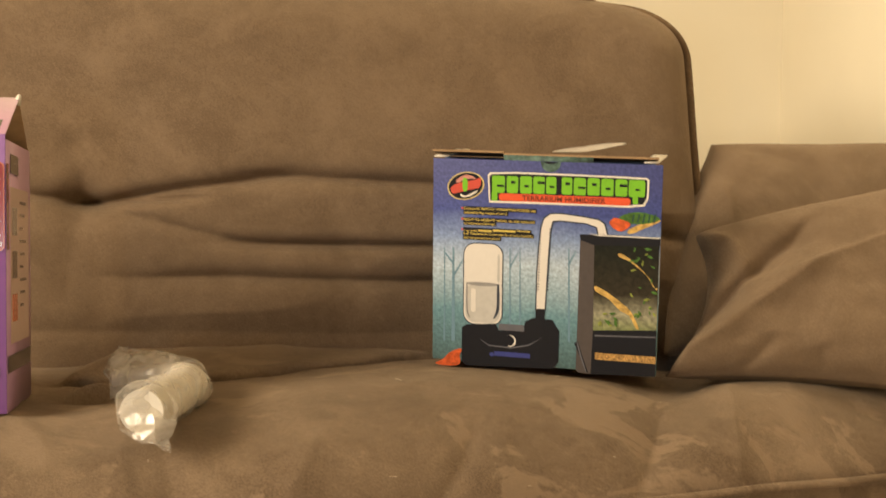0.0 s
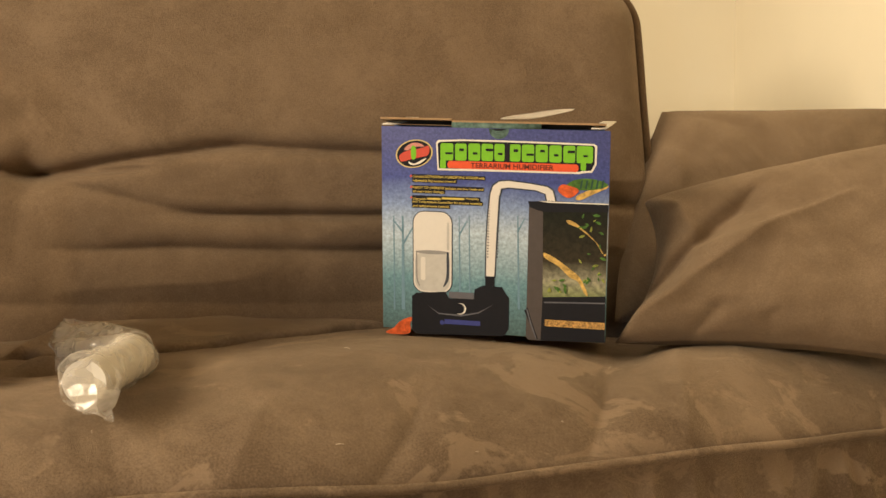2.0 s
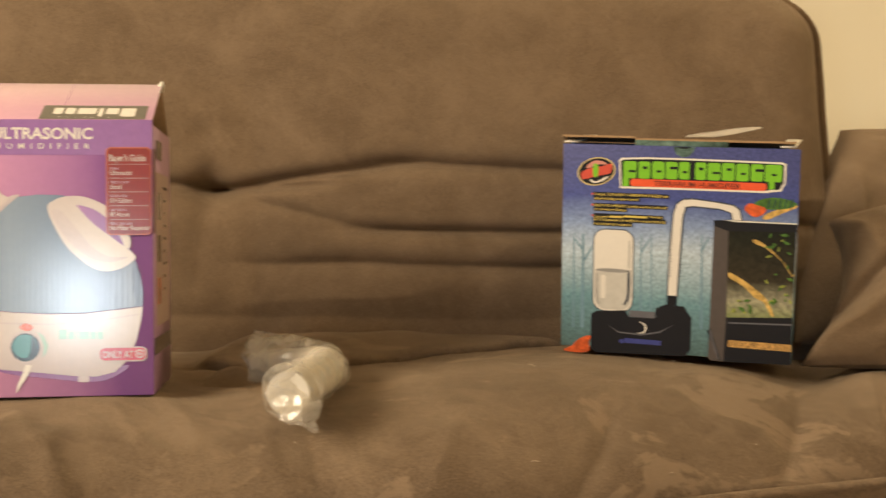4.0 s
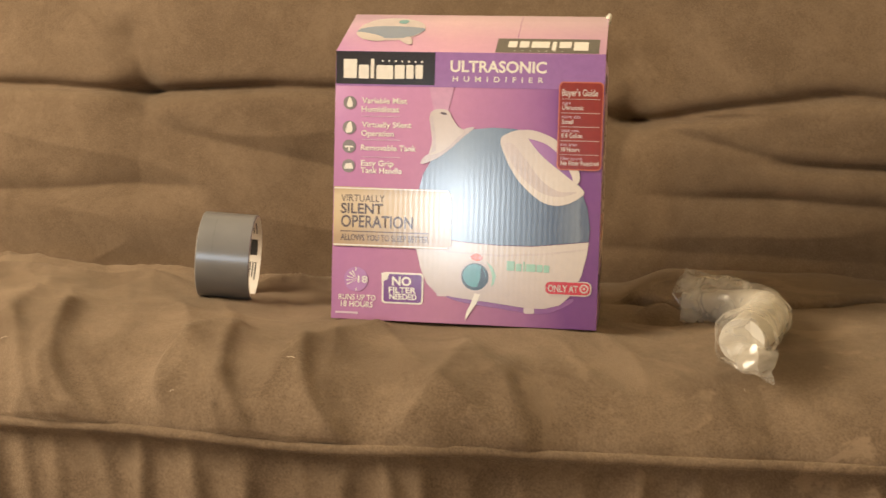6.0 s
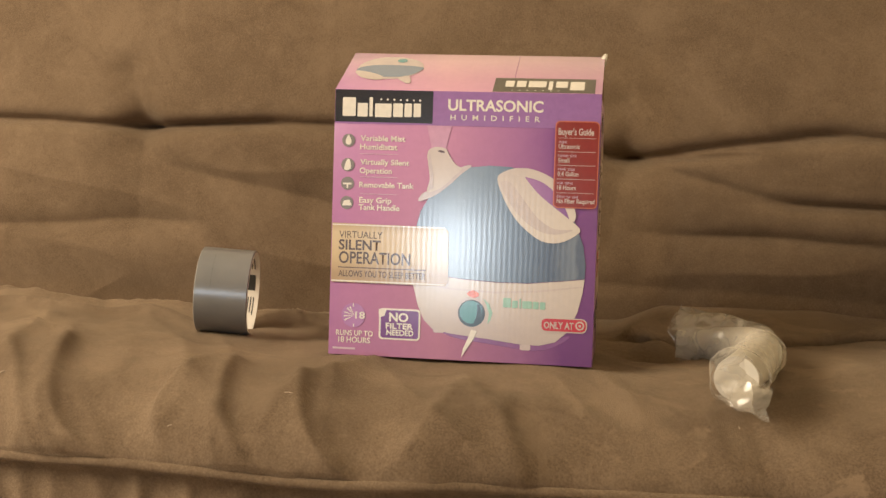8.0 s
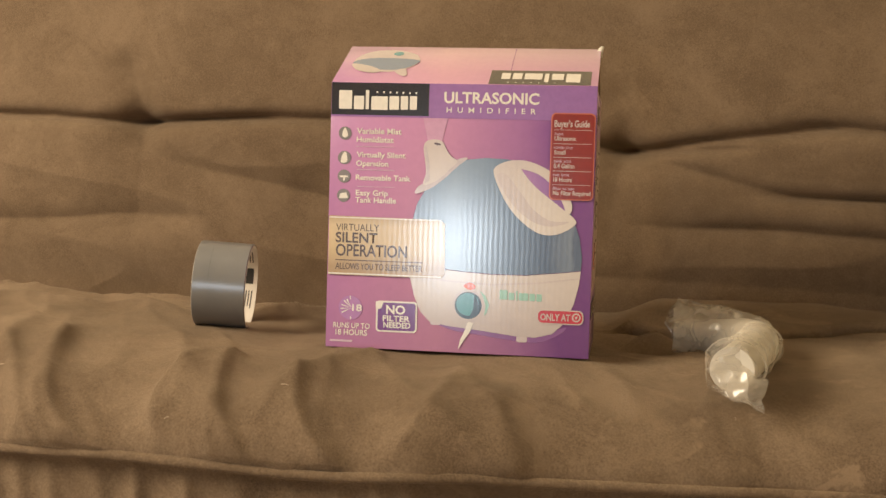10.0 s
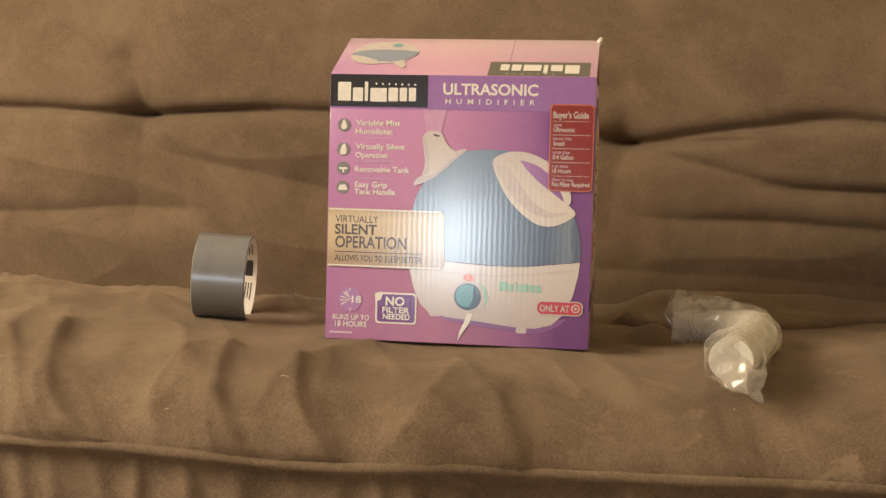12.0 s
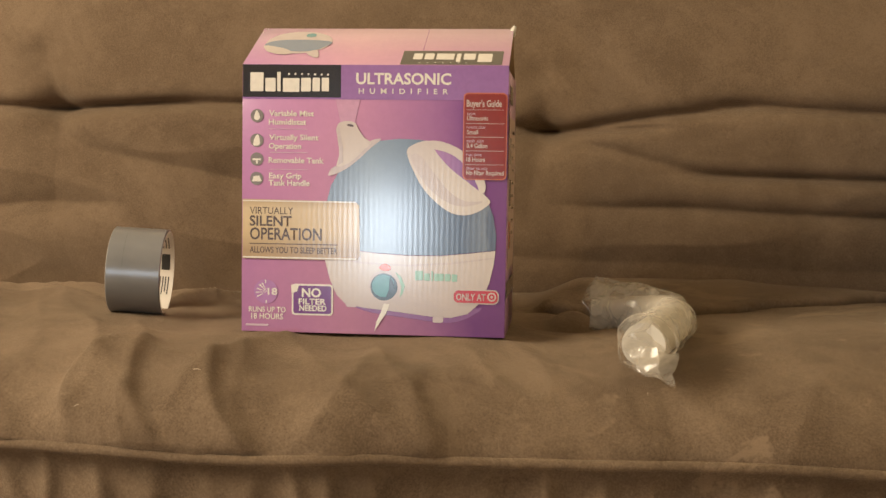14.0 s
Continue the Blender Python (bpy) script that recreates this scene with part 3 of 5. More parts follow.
F_GREY, F_BLUEBAR = gloss("grey_gloss_print", (0.13, 0.13, 0.15), rough=0.52, flute=0.05), gloss("bar_blue_print", (0.05, 0.06, 0.24), rough=0.52, flute=0.05)
F_REDORANGE, F_LEAF = gloss("red_orange_print", (0.62, 0.11, 0.03), rough=0.52, flute=0.05, grain=0.4), gloss("leaf_green_print", (0.07, 0.16, 0.03), rough=0.52, flute=0.05, grain=0.5)
F_LEAF2, F_BRANCH = gloss("leaf_yellow_print", (0.26, 0.30, 0.06), rough=0.52, flute=0.05, grain=0.4), gloss("branch_print", (0.58, 0.38, 0.11), rough=0.52, flute=0.05, grain=0.5)
F_TANKSIDE, F_TEALDARK = gloss("tank_side_print", (0.09, 0.075, 0.07), rough=0.52, flute=0.05), gloss("stripe_print", (0.03, 0.08, 0.06), rough=0.52, flute=0.05)
F_TERRA = gloss("terrarium_print", None, [(0.0, (0.22, 0.30, 0.06)), (0.2, (0.42, 0.40, 0.27)), (0.42, (0.05, 0.04, 0.022)), (1.0, (0.016, 0.018, 0.010))], lo=0.04, hi=0.13, rough=0.52, flute=0.05, grain=0.7)
F_GRAVEL = plain("gravel_print", (0.45, 0.26, 0.08), 0.4, vary=0.8, scale=700)
F_STEM = gloss("faint_stem_print", (0.17, 0.29, 0.38), rough=0.52, flute=0.05)
F_LEDGE = gloss("mossy_blue_print", (0.09, 0.15, 0.13), rough=0.52, flute=0.05, grain=0.5)

HW, HH, HD = 0.225, 0.2265, 0.126
carton = empty_thing("humidifier_box", pose(-0.2735, 0.975, 0.4585, -2.3, -0.9, 7.1), "purple printed humidifier carton with half lifted lid", "box")
carton_front = part("front_panel", box_bm(-HW / 2, HW / 2, 0, BOARD, 0, HH, 0.0005), H_BACK, carton)
carton_front["left"] = -HW / 2
for sx in (-1, 1):
    x = sx * (HW / 2 - BOARD / 2)
    part("side_panel", box_bm(x - BOARD / 2, x + BOARD / 2, BOARD, HD, 0, HH - 0.004), [H_SIDE], carton, "pink printed carton side")
part("back_panel", box_bm(-HW / 2, HW / 2, HD, HD + BOARD, 0, HH - 0.006), H_SIDE, carton)
part("bottom_panel", box_bm(-HW / 2 + BOARD, HW / 2 - BOARD, BOARD, HD, 0, BOARD), KRAFT, carton)
side_x = HW / 2 + 0.0004


def side_print(name, y0, y1, z0, z1, mat):
    return part(name, box_bm(side_x - 0.0002, side_x, y0, y1, z0, z1), mat, carton, smooth=False)


side_print("side_picture", 0.02, 0.115, 0.055, 0.185, gloss("side_beige_print", (0.50, 0.36, 0.30), rough=0.35))
side_x += 0.0003
side_print("guide_wrap", 0.0004, 0.012, 0.1327, 0.2029, H_GUIDE)
side_print("side_band", 0.004, 0.124, 0.032, 0.046, H_BLACK)
side_print("side_band", 0.02, 0.06, 0.196, 0.212, H_BLACK)
for k in range(9):
    side_print("side_text_bar", 0.066, 0.10 - 0.008 * (k % 3), 0.172 - 0.011 * k, 0.1745 - 0.011 * k, H_BROWN)
for k in range(3):
    side_print("side_icon", 0.028, 0.052, 0.145 - 0.036 * k, 0.168 - 0.036 * k, (H_ICON, H_BROWN, H_ORANGE)[k])

# lid: hinged on the front edge, sloping up and back to a ridge, with the rear flap leaning against it
RIDGE_Y, RIDGE_Z = 0.0725, 0.0385
lid_tilt = math.degrees(math.atan2(RIDGE_Z, RIDGE_Y))
LID_L = math.hypot(RIDGE_Y, RIDGE_Z)
lid = part("lid", box_bm(-HW / 2, HW / 2, 0, BOARD, 0, LID_L, 0.0005), H_PINK, carton, "pink printed lid flap tilted up")
lid.matrix_local = pose(0, 0, HH, -(90 - lid_tilt), 0, 0)
lid["left"] = -HW / 2
panel(lid, "lid_logo_block", 134, 0.5, 219, 30, H_BLACK, 1)
for x0, x1, top in ((198, 210, 22), (186, 196, 17), (180, 183.5, 22), (163, 178, 17), (153, 161, 17), (143.5, 151, 17)):
    panel(lid, "logo_bar", x0, 24 - top + 4, x1, 24, H_CREAM, 2, 0.8)
for k in range(7):
    disc(lid, "logo_dot", 150 + 6.5 * k, 4.0, 0.8, H_CREAM, 2)
flat(lid, "appliance_picture", [(10, 44), (14, 32), (30, 24), (50, 24), (64, 36), (68, 50), (62, 64), (45, 72), (25, 70), (13, 58)], H_WHITE_DIM, 2, True)
flat(lid, "appliance_tank", [(10, 44), (14, 33), (30, 28), (52, 28), (64, 38), (67, 50), (40, 54), (20, 52)], H_TANK, 3, True)
flat(lid, "appliance_handle", [(10, 40), (16, 26), (30, 20), (38, 24), (28, 34)], H_WHITE, 4, True)
flat(lid, "appliance_nozzle", [(50, 24), (58, 14), (62, 16), (58, 30)], H_WHITE_DIM, 4, True)
disc(lid, "appliance_dial", 47, 64, 4.5, H_TEAL, 4)
panel(lid, "print_line", 150.0, 31, 150.4, 80, H_DEEP, 1)
rear = part("rear_flap", box_bm(-HW / 2 + 0.001, HW / 2 - 0.001, 0, BOARD, 0, math.hypot(HD - RIDGE_Y, RIDGE_Z + 0.006) - 0.002), KRAFT, carton, "bare cardboard inner flap")
rear.matrix_local = pose(0, HD, HH - 0.006, math.degrees(math.atan2(HD - RIDGE_Y, RIDGE_Z + 0.006)), 0, 0)
nib = bmesh.new()
bmesh.ops.create_cone(nib, cap_ends=True, segments=5, radius1=0.004, radius2=0.0015, depth=0.009)
nib_ob = part("worn_corner", nib, WHITE_CARD, carton, "frayed white lid corner")
nib_ob.matrix_local = pose(HW / 2 - 0.001, RIDGE_Y - 0.002, HH + RIDGE_Z - 0.002, 20, 25, 0)

# fogger carton
fx = Vector((0.216, -0.075, -0.006)).normalized()
fz = Vector((-0.002, -0.027, 0.204)).normalized()
fy = fz.cross(fx).normalized()
fz = fx.cross(fy)
FM = Matrix.Translation((0.302, 1.201, 0.474)) @ Matrix((fx, fy, fz)).transposed().to_4x4()
FW, FH, FD = 0.228, 0.2065, 0.105
fog = empty_thing("fogger_box", FM, "blue printed terrarium fogger carton with torn open top", "box")
fogger_front = part("front_panel", box_bm(-FW / 2, FW / 2, 0, BOARD, 0, FH, 0.0005), F_BACK, fog)
fogger_front["left"] = -FW / 2
def skewed(bm):
    """The carton is pushed out of square: its rear lies lower and to one side."""
    for v in bm.verts:
        v.co.x -= 0.17 * v.co.y
        v.co.z -= 0.13 * v.co.y
    return bm


for sx in (-1, 1):
    x = sx * (FW / 2 - BOARD / 2)
    part("side_panel", skewed(box_bm(x - BOARD / 2, x + BOARD / 2, BOARD, FD, 0, FH)), F_SIDE, fog)
part("back_panel", skewed(box_bm(-FW / 2, FW / 2, FD, FD + BOARD, 0, FH + 0.006)), F_SIDE, fog)
part("bottom_panel", skewed(box_bm(-FW / 2 + BOARD, FW / 2 - BOARD, BOARD, FD, 0, BOARD)), KRAFT, fog)

LIFT = 0.0062
top_bm = box_bm(-FW / 2 - 0.001, -0.042, 0.0, FD, FH + LIFT + 0.0008, FH + LIFT + 0.0028)
box_bm(-0.042, FW / 2 - 0.004, 0.001, FD, FH + LIFT - 0.001, FH + LIFT + 0.001, bm=top_bm)
part("top_flap", skewed(top_bm), KRAFT, fog, "worn cardboard top flap, slightly raised", smooth=False)
part("tuck_tab", box_bm(-0.042, 0.047, 0.0005, 0.0015, FH - 0.004, FH + LIFT - 0.001), F_LEDGE, fog)
for x in (-FW / 2 + 0.007, FW / 2 - 0.012):
    part("dust_flap", box_bm(x - 0.007, x + 0.007, 0.003, 0.09, FH + 0.001, FH + 0.0022), WHITE_CARD, fog)


def torn_strip(u, v):
    x = 0.004 + 0.072 * u
    return Vector((x, 0.012 + 0.01 * math.sin(3 * u) + 0.006 * v, FH + 0.008 + 0.001 * v + 0.010 * max(0, u - 0.35) ** 1.3 / 0.57 + 0.0045 * v * (1 - (2 * u - 1) ** 2)))


strip_bm = grid_bm(16, 3, torn_strip)
bmesh.ops.solidify(strip_bm, geom=strip_bm.faces[:], thickness=0.0006)
part("torn_strip", strip_bm, WHITE_CARD, fog, "curled torn strip of white card")
flat(fogger_front, "thumb_notch", [(119.5 + 10 * math.cos(k * math.pi / 14), FH * 1000 - 0.3 - 10 * math.sin(k * math.pi / 14)) for k in range(15)], F_LEDGE, 1)
# shade in the thumb notch, laid on as a flat black patch
flat(fogger_front, "notch_shadow", [(112, FH * 1000 - 0.2), (127, FH * 1000 - 0.2), (122, FH * 1000 - 2.2), (116, FH * 1000 - 2.2)], F_BLACK, 2)

# printed front of the humidifier carton, in millimetres from its lower left corner
panel(carton_front, 'top_band', 0.3, 197.5, 224.7, 226.3, H_BAND, 1)
panel(carton_front, 'logo_block', 0.4, 199.0, 84.4, 226.2, H_BLACK, 2)
panel(carton_front, 'logo_bar', 6.9, 203.8, 18.2, 219.6, H_CREAM, 3, 0.8)
panel(carton_front, 'logo_bar', 19.8, 203.6, 28.6, 215.0, H_CREAM, 3, 0.8)
panel(carton_front, 'logo_bar', 30.0, 203.8, 32.9, 220.0, H_CREAM, 3, 0.4)
panel(carton_front, 'logo_bar', 34.9, 203.4, 49.1, 214.9, H_CREAM, 3, 0.8)
panel(carton_front, 'logo_bar', 50.5, 203.8, 58.8, 215.2, H_CREAM, 3, 0.8)
panel(carton_front, 'logo_bar', 60.2, 204.0, 66.5, 215.4, H_CREAM, 3, 0.8)
panel(carton_front, 'logo_bar', 68.0, 204.1, 74.2, 215.5, H_CREAM, 3, 0.8)
disc(carton_front, 'logo_dot', 40.0, 218.4, 0.8, H_CREAM, 3)
disc(carton_front, 'logo_dot', 45.6, 218.4, 0.8, H_CREAM, 3)
disc(carton_front, 'logo_dot', 51.2, 218.3, 0.8, H_CREAM, 3)
disc(carton_front, 'logo_dot', 56.8, 218.2, 0.8, H_CREAM, 3)
disc(carton_front, 'logo_dot', 62.3, 218.1, 0.9, H_CREAM, 3)
disc(carton_front, 'logo_dot', 67.9, 218.0, 0.8, H_CREAM, 3)
disc(carton_front, 'logo_dot', 73.4, 218.0, 0.9, H_CREAM, 3)
words(carton_front, 'ULTRASONIC', 97.3, 210.2, 79.8, 9.5, H_CREAM, 2, 0.025)
words(carton_front, 'H  U  M  I  D  I  F  I  E  R', 99.5, 202.4, 75.1, 4.4, H_CREAM, 2, 0.012)
disc(carton_front, 'icon_disc', 12.8, 183.2, 5.6, H_ICON, 2)
disc(carton_front, 'icon_disc', 12.7, 162.5, 5.7, H_ICON, 2)
disc(carton_front, 'icon_disc', 12.8, 146.7, 5.6, H_ICON, 2)
disc(carton_front, 'icon_disc', 12.6, 130.3, 5.6, H_ICON, 2)
flat(carton_front, 'icon_drop', [(12.6, 188.0), (15.3, 182.8), (14.4, 179.9), (11.4, 179.8), (10.3, 182.6)], H_CREAM, 3, True)
flat(carton_front, 'icon_sign', [(11.4, 165.9), (14.3, 166.9), (15.1, 159.2), (9.7, 158.6)], H_CREAM, 3, True)
panel(carton_front, 'icon_sign', 9.1, 145.7, 16.4, 147.2, H_CREAM, 3)
panel(carton_front, 'icon_sign', 12.1, 142.8, 13.6, 145.7, H_CREAM, 3)
flat(carton_front, 'icon_sign', [(8.7, 127.7), (10.0, 132.1), (15.0, 132.8), (17.1, 128.0)], H_CREAM, 3)
words(carton_front, 'Variable Mist', 23.1, 183.0, 38.5, 4.8, H_CREAM, 2, 0.02)
words(carton_front, 'Humidistat', 22.9, 175.8, 32.2, 4.8, H_CREAM, 2, 0.02)
words(carton_front, 'Virtually Silent', 23.3, 163.0, 42.4, 4.7, H_CREAM, 2, 0.02)
words(carton_front, 'Operation', 23.1, 155.6, 27.8, 4.8, H_CREAM, 2, 0.02)
words(carton_front, 'Removable Tank', 23.0, 143.6, 47.3, 4.8, H_CREAM, 2, 0.02)
words(carton_front, 'Easy Grip', 23.4, 130.6, 27.9, 4.8, H_CREAM, 2, 0.02)
words(carton_front, 'Tank Handle', 23.1, 124.5, 35.3, 4.8, H_CREAM, 2, 0.02)
panel(carton_front, 'dotted_rule', 23.0, 172.0, 55.7, 172.4, H_CREAM_DIM, 2)
panel(carton_front, 'dotted_rule', 23.7, 152.3, 56.4, 152.8, H_CREAM_DIM, 2)
panel(carton_front, 'dotted_rule', 24.2, 138.0, 56.9, 138.4, H_CREAM_DIM, 2)
flat(carton_front, 'gold_band', [(0.8, 112.9), (83.1, 112.1), (98.6, 111.3), (101.1, 108.5), (102.2, 66.1), (99.4, 62.6), (84.9, 62.4), (0.9, 62.5)], H_GOLD, 8)
panel(carton_front, 'gold_edge', 1.2, 111.0, 98.0, 112.0, H_CREAM, 9)
panel(carton_front, 'gold_edge', 1.2, 63.0, 99.0, 64.2, H_CREAM, 9)
words(carton_front, 'VIRTUALLY', 7.2, 100.4, 37.4, 5.8, H_BROWN, 9)
words(carton_front, 'SILENT', 7.0, 90.2, 36.4, 8.7, H_BROWN, 9, 0.02)
words(carton_front, 'OPERATION', 7.4, 78.6, 61.8, 10.2, H_BROWN, 9, 0.015)
panel(carton_front, 'rule', 7.0, 74.8, 82.9, 75.6, H_BROWN, 9)
words(carton_front, 'ALLOWS YOU TO SLEEP BETTER', 7.3, 67.4, 75.4, 5.3, H_BROWN, 9, 0.01)
flat(carton_front, 'appliance_shadow', [(86.0, 31.2), (105.8, 20.2), (139.6, 15.3), (177.7, 11.6), (196.3, 17.3), (205.3, 25.4), (177.4, 19.2), (129.7, 23.8)], H_DEEP, 1, True)
panel(carton_front, 'appliance_foot', 90.6, 23.0, 99.8, 28.3, H_WHITE_DIM, 2, 1.5)
panel(carton_front, 'appliance_foot', 164.4, 11.6, 173.3, 16.8, H_WHITE_DIM, 2, 1.5)
flat(carton_front, 'appliance_base', [(71.4, 73.8), (72.3, 61.8), (76.8, 45.2), (82.1, 33.4), (90.1, 25.6), (105.7, 22.6), (134.6, 19.8), (163.3, 16.5), (179.9, 16.0), (193.8, 19.6), (204.2, 29.1), (211.4, 45.5), (215.0, 61.2), (216.3, 73.0), (198.7, 70.8), (170.7, 67.7), (142.3, 67.4), (113.6, 69.0), (89.4, 71.7)], H_WHITE, 3)
flat(carton_front, 'appliance_tank', [(71.4, 73.3), (70.8, 90.6), (72.1, 107.4), (76.8, 125.3), (84.5, 138.9), (100.7, 155.6), (117.2, 163.2), (133.8, 165.1), (150.3, 164.6), (166.9, 162.3), (181.2, 156.1), (195.8, 140.2), (208.0, 117.2), (214.2, 101.1), (216.8, 84.8), (216.3, 73.5), (198.7, 71.3), (170.7, 68.2), (142.3, 67.9), (113.6, 69.4), (89.4, 72.2)], H_TANK, 4)
flat(carton_front, 'mist_plume', [(80.0, 197.4), (84.5, 178.0), (96.5, 178.0), (101.0, 197.4)], H_MIST, 2)
flat(carton_front, 'appliance_collar', [(75.0, 133.5), (77.0, 139.5), (84.0, 143.2), (94.0, 147.0), (102.0, 156.5), (111.0, 163.6), (119.0, 164.6), (110.0, 157.0), (100.0, 147.5), (88.0, 138.5)], H_WHITE_DIM, 5, True)
flat(carton_front, 'appliance_nozzle', [(81.5, 141.5), (83.6, 152.0), (82.0, 165.0), (81.0, 173.0), (83.6, 178.0), (90.0, 179.6), (96.8, 178.0), (100.2, 172.0), (105.0, 165.6), (110.5, 161.6), (104.0, 155.0), (97.0, 148.0), (90.0, 143.5)], H_WHITE, 6, True)
flat(carton_front, 'nozzle_shade', [(81.8, 173.0), (83.4, 174.0), (86.6, 158.0), (87.0, 145.0), (82.6, 142.5), (84.4, 153.0)], H_WHITE_DIM, 7)
flat(carton_front, 'nozzle_hole', [(89.4, 176.1), (91.3, 177.1), (95.2, 176.3), (95.7, 174.9), (92.4, 174.8)], H_SHADE, 7)
flat(carton_front, 'handle_gap', [(160.0, 157.8), (171.7, 158.7), (186.1, 150.7), (198.3, 137.0), (206.0, 120.4), (197.4, 125.8), (177.1, 141.0), (166.4, 151.9)], H_BACK, 5, True)
flat(carton_front, 'appliance_handle', [(140.8, 154.0), (146.7, 160.7), (158.4, 163.9), (162.3, 159.3), (167.3, 152.0), (178.1, 140.6), (196.4, 126.7), (210.4, 115.5), (208.3, 109.8), (197.4, 103.7), (185.7, 102.3), (173.8, 106.6), (158.2, 120.1), (147.7, 136.3)], H_WHITE, 6, True)
flat(carton_front, 'handle_loop', [(150.5, 161.3), (162.1, 164.0), (175.4, 161.6), (189.7, 154.1), (201.4, 140.4), (207.0, 128.0), (205.9, 120.9), (202.2, 122.2), (199.1, 129.6), (191.1, 142.4), (179.0, 152.3), (164.8, 156.6), (155.3, 157.2)], H_WHITE, 8, True)
flat(carton_front, 'handle_shade', [(143.9, 149.3), (150.8, 152.4), (160.7, 141.4), (175.5, 123.1), (189.9, 114.2), (205.3, 113.9), (190.1, 109.5), (173.6, 113.6), (156.5, 128.1)], H_SHADE_W, 7, True)
flat(carton_front, 'base_line', [(73.6, 65.7), (104.3, 61.4), (142.6, 59.8), (180.3, 62.5), (214.7, 67.3), (214.7, 66.4), (180.4, 61.0), (142.7, 58.4), (104.3, 59.9), (74.2, 64.3)], H_SHADE_W, 4)
disc(carton_front, 'dial_ring', 122.8, 41.2, 13.4, H_SHADE_W, 4)
disc(carton_front, 'dial_rim', 122.8, 40.7, 11.5, H_TEAL_DARK, 5)
disc(carton_front, 'dial', 122.3, 41.6, 9.6, H_TEAL, 6)
flat(carton_front, 'dial_shade', [(128.0, 49.0), (131.5, 43.0), (130.5, 36.0), (125.0, 32.5), (127.0, 38.0), (127.4, 44.0)], H_TEAL_DARK, 7, True)
flat(carton_front, 'dial_scale', [(132.4, 53.6), (137.3, 49.5), (140.5, 42.1), (138.8, 35.3), (136.5, 32.3), (137.6, 41.0), (135.5, 47.5)], H_MINT, 5)
flat(carton_front, 'warning_mark', [(118.4, 57.2), (123.5, 60.3), (128.4, 57.7), (127.5, 54.8), (122.8, 54.1)], H_ORANGE, 5, True)
flat(carton_front, 'mist_jet', [(122.9, 26.8), (127.7, 26.1), (125.1, 18.8), (119.7, 10.4), (115.1, 2.9), (116.7, 11.2), (120.3, 19.0)], H_CREAM, 5)
panel(carton_front, 'logo_bar', 149.2, 47.0, 155.8, 55.0, H_MINT, 5, 0.6)
panel(carton_front, 'logo_bar', 156.8, 46.8, 161.5, 53.0, H_MINT, 5, 0.6)
panel(carton_front, 'logo_bar', 162.9, 46.6, 164.3, 55.0, H_MINT, 5, 0.6)
panel(carton_front, 'logo_bar', 165.3, 46.8, 173.3, 53.0, H_MINT, 5, 0.6)
panel(carton_front, 'logo_bar', 174.2, 46.7, 179.0, 52.8, H_MINT, 5, 0.6)
panel(carton_front, 'logo_bar', 180.0, 46.5, 184.6, 52.6, H_MINT, 5, 0.6)
panel(carton_front, 'red_pill_edge', 181.0, 28.0, 219.8, 40.2, H_WHITE, 6, 4.5)
panel(carton_front, 'red_pill', 182.0, 29.0, 218.8, 39.3, H_RED, 7, 4)
words(carton_front, 'ONLY AT', 184.0, 31.0, 24.8, 5.7, H_WHITE, 8, 0.02)
disc(carton_front, 'round_mark', 213.8, 34.3, 3.7, H_WHITE, 8)
disc(carton_front, 'round_mark', 213.8, 34.3, 2.5, H_RED, 9)
disc(carton_front, 'round_mark', 213.8, 34.3, 1.1, H_WHITE, 10)
panel(carton_front, 'guide_label_edge', 187.7, 131.8, 224.2, 203.9, H_GUIDE_EDGE, 11, 4)
panel(carton_front, 'guide_label', 188.6, 132.7, 223.4, 202.9, H_GUIDE, 12, 3.5)
words(carton_front, "Buyer's Guide", 190.4, 192.2, 29.2, 5.6, H_WHITE, 13, 0.02)
words(carton_front, 'type', 190.7, 185.5, 7.0, 2.5, H_CREAM_DIM, 13)
words(carton_front, 'Ultrasonic', 190.9, 181.0, 17.6, 3.7, H_WHITE, 13, 0.015)
panel(carton_front, 'rule', 190.1, 189.6, 221.5, 189.9, H_WHITE, 13)
words(carton_front, 'room size', 190.7, 174.2, 15.3, 2.6, H_CREAM_DIM, 13)
words(carton_front, 'Small', 190.9, 169.5, 9.3, 3.7, H_WHITE, 13, 0.015)
panel(carton_front, 'rule', 190.1, 178.2, 221.5, 178.6, H_WHITE, 13)
words(carton_front, 'tank size', 190.7, 162.9, 14.4, 2.6, H_CREAM_DIM, 13)
words(carton_front, '0.4 Gallon', 190.9, 158.2, 17.2, 3.8, H_WHITE, 13, 0.015)
panel(carton_front, 'rule', 190.1, 167.0, 221.6, 167.4, H_WHITE, 13)
words(carton_front, 'run time', 190.7, 151.5, 13.0, 2.6, H_CREAM_DIM, 13)
words(carton_front, '18 Hours', 190.9, 146.9, 15.3, 3.7, H_WHITE, 13, 0.015)
panel(carton_front, 'rule', 190.1, 155.6, 221.6, 156.0, H_WHITE, 13)
words(carton_front, 'filter to use', 190.7, 140.2, 17.7, 2.5, H_CREAM_DIM, 13)
words(carton_front, 'No Filter Required', 190.9, 135.8, 31.1, 3.7, H_WHITE, 13, 0.015)
panel(carton_front, 'rule', 190.1, 144.3, 221.6, 144.6, H_WHITE, 13)
disc(carton_front, 'clock_icon', 21.2, 34.3, 10.4, H_LILAC, 2)
flat(carton_front, 'clock_ray', [(22.2, 34.3), (15.1, 39.8), (16.1, 40.8)], H_CREAM, 3)
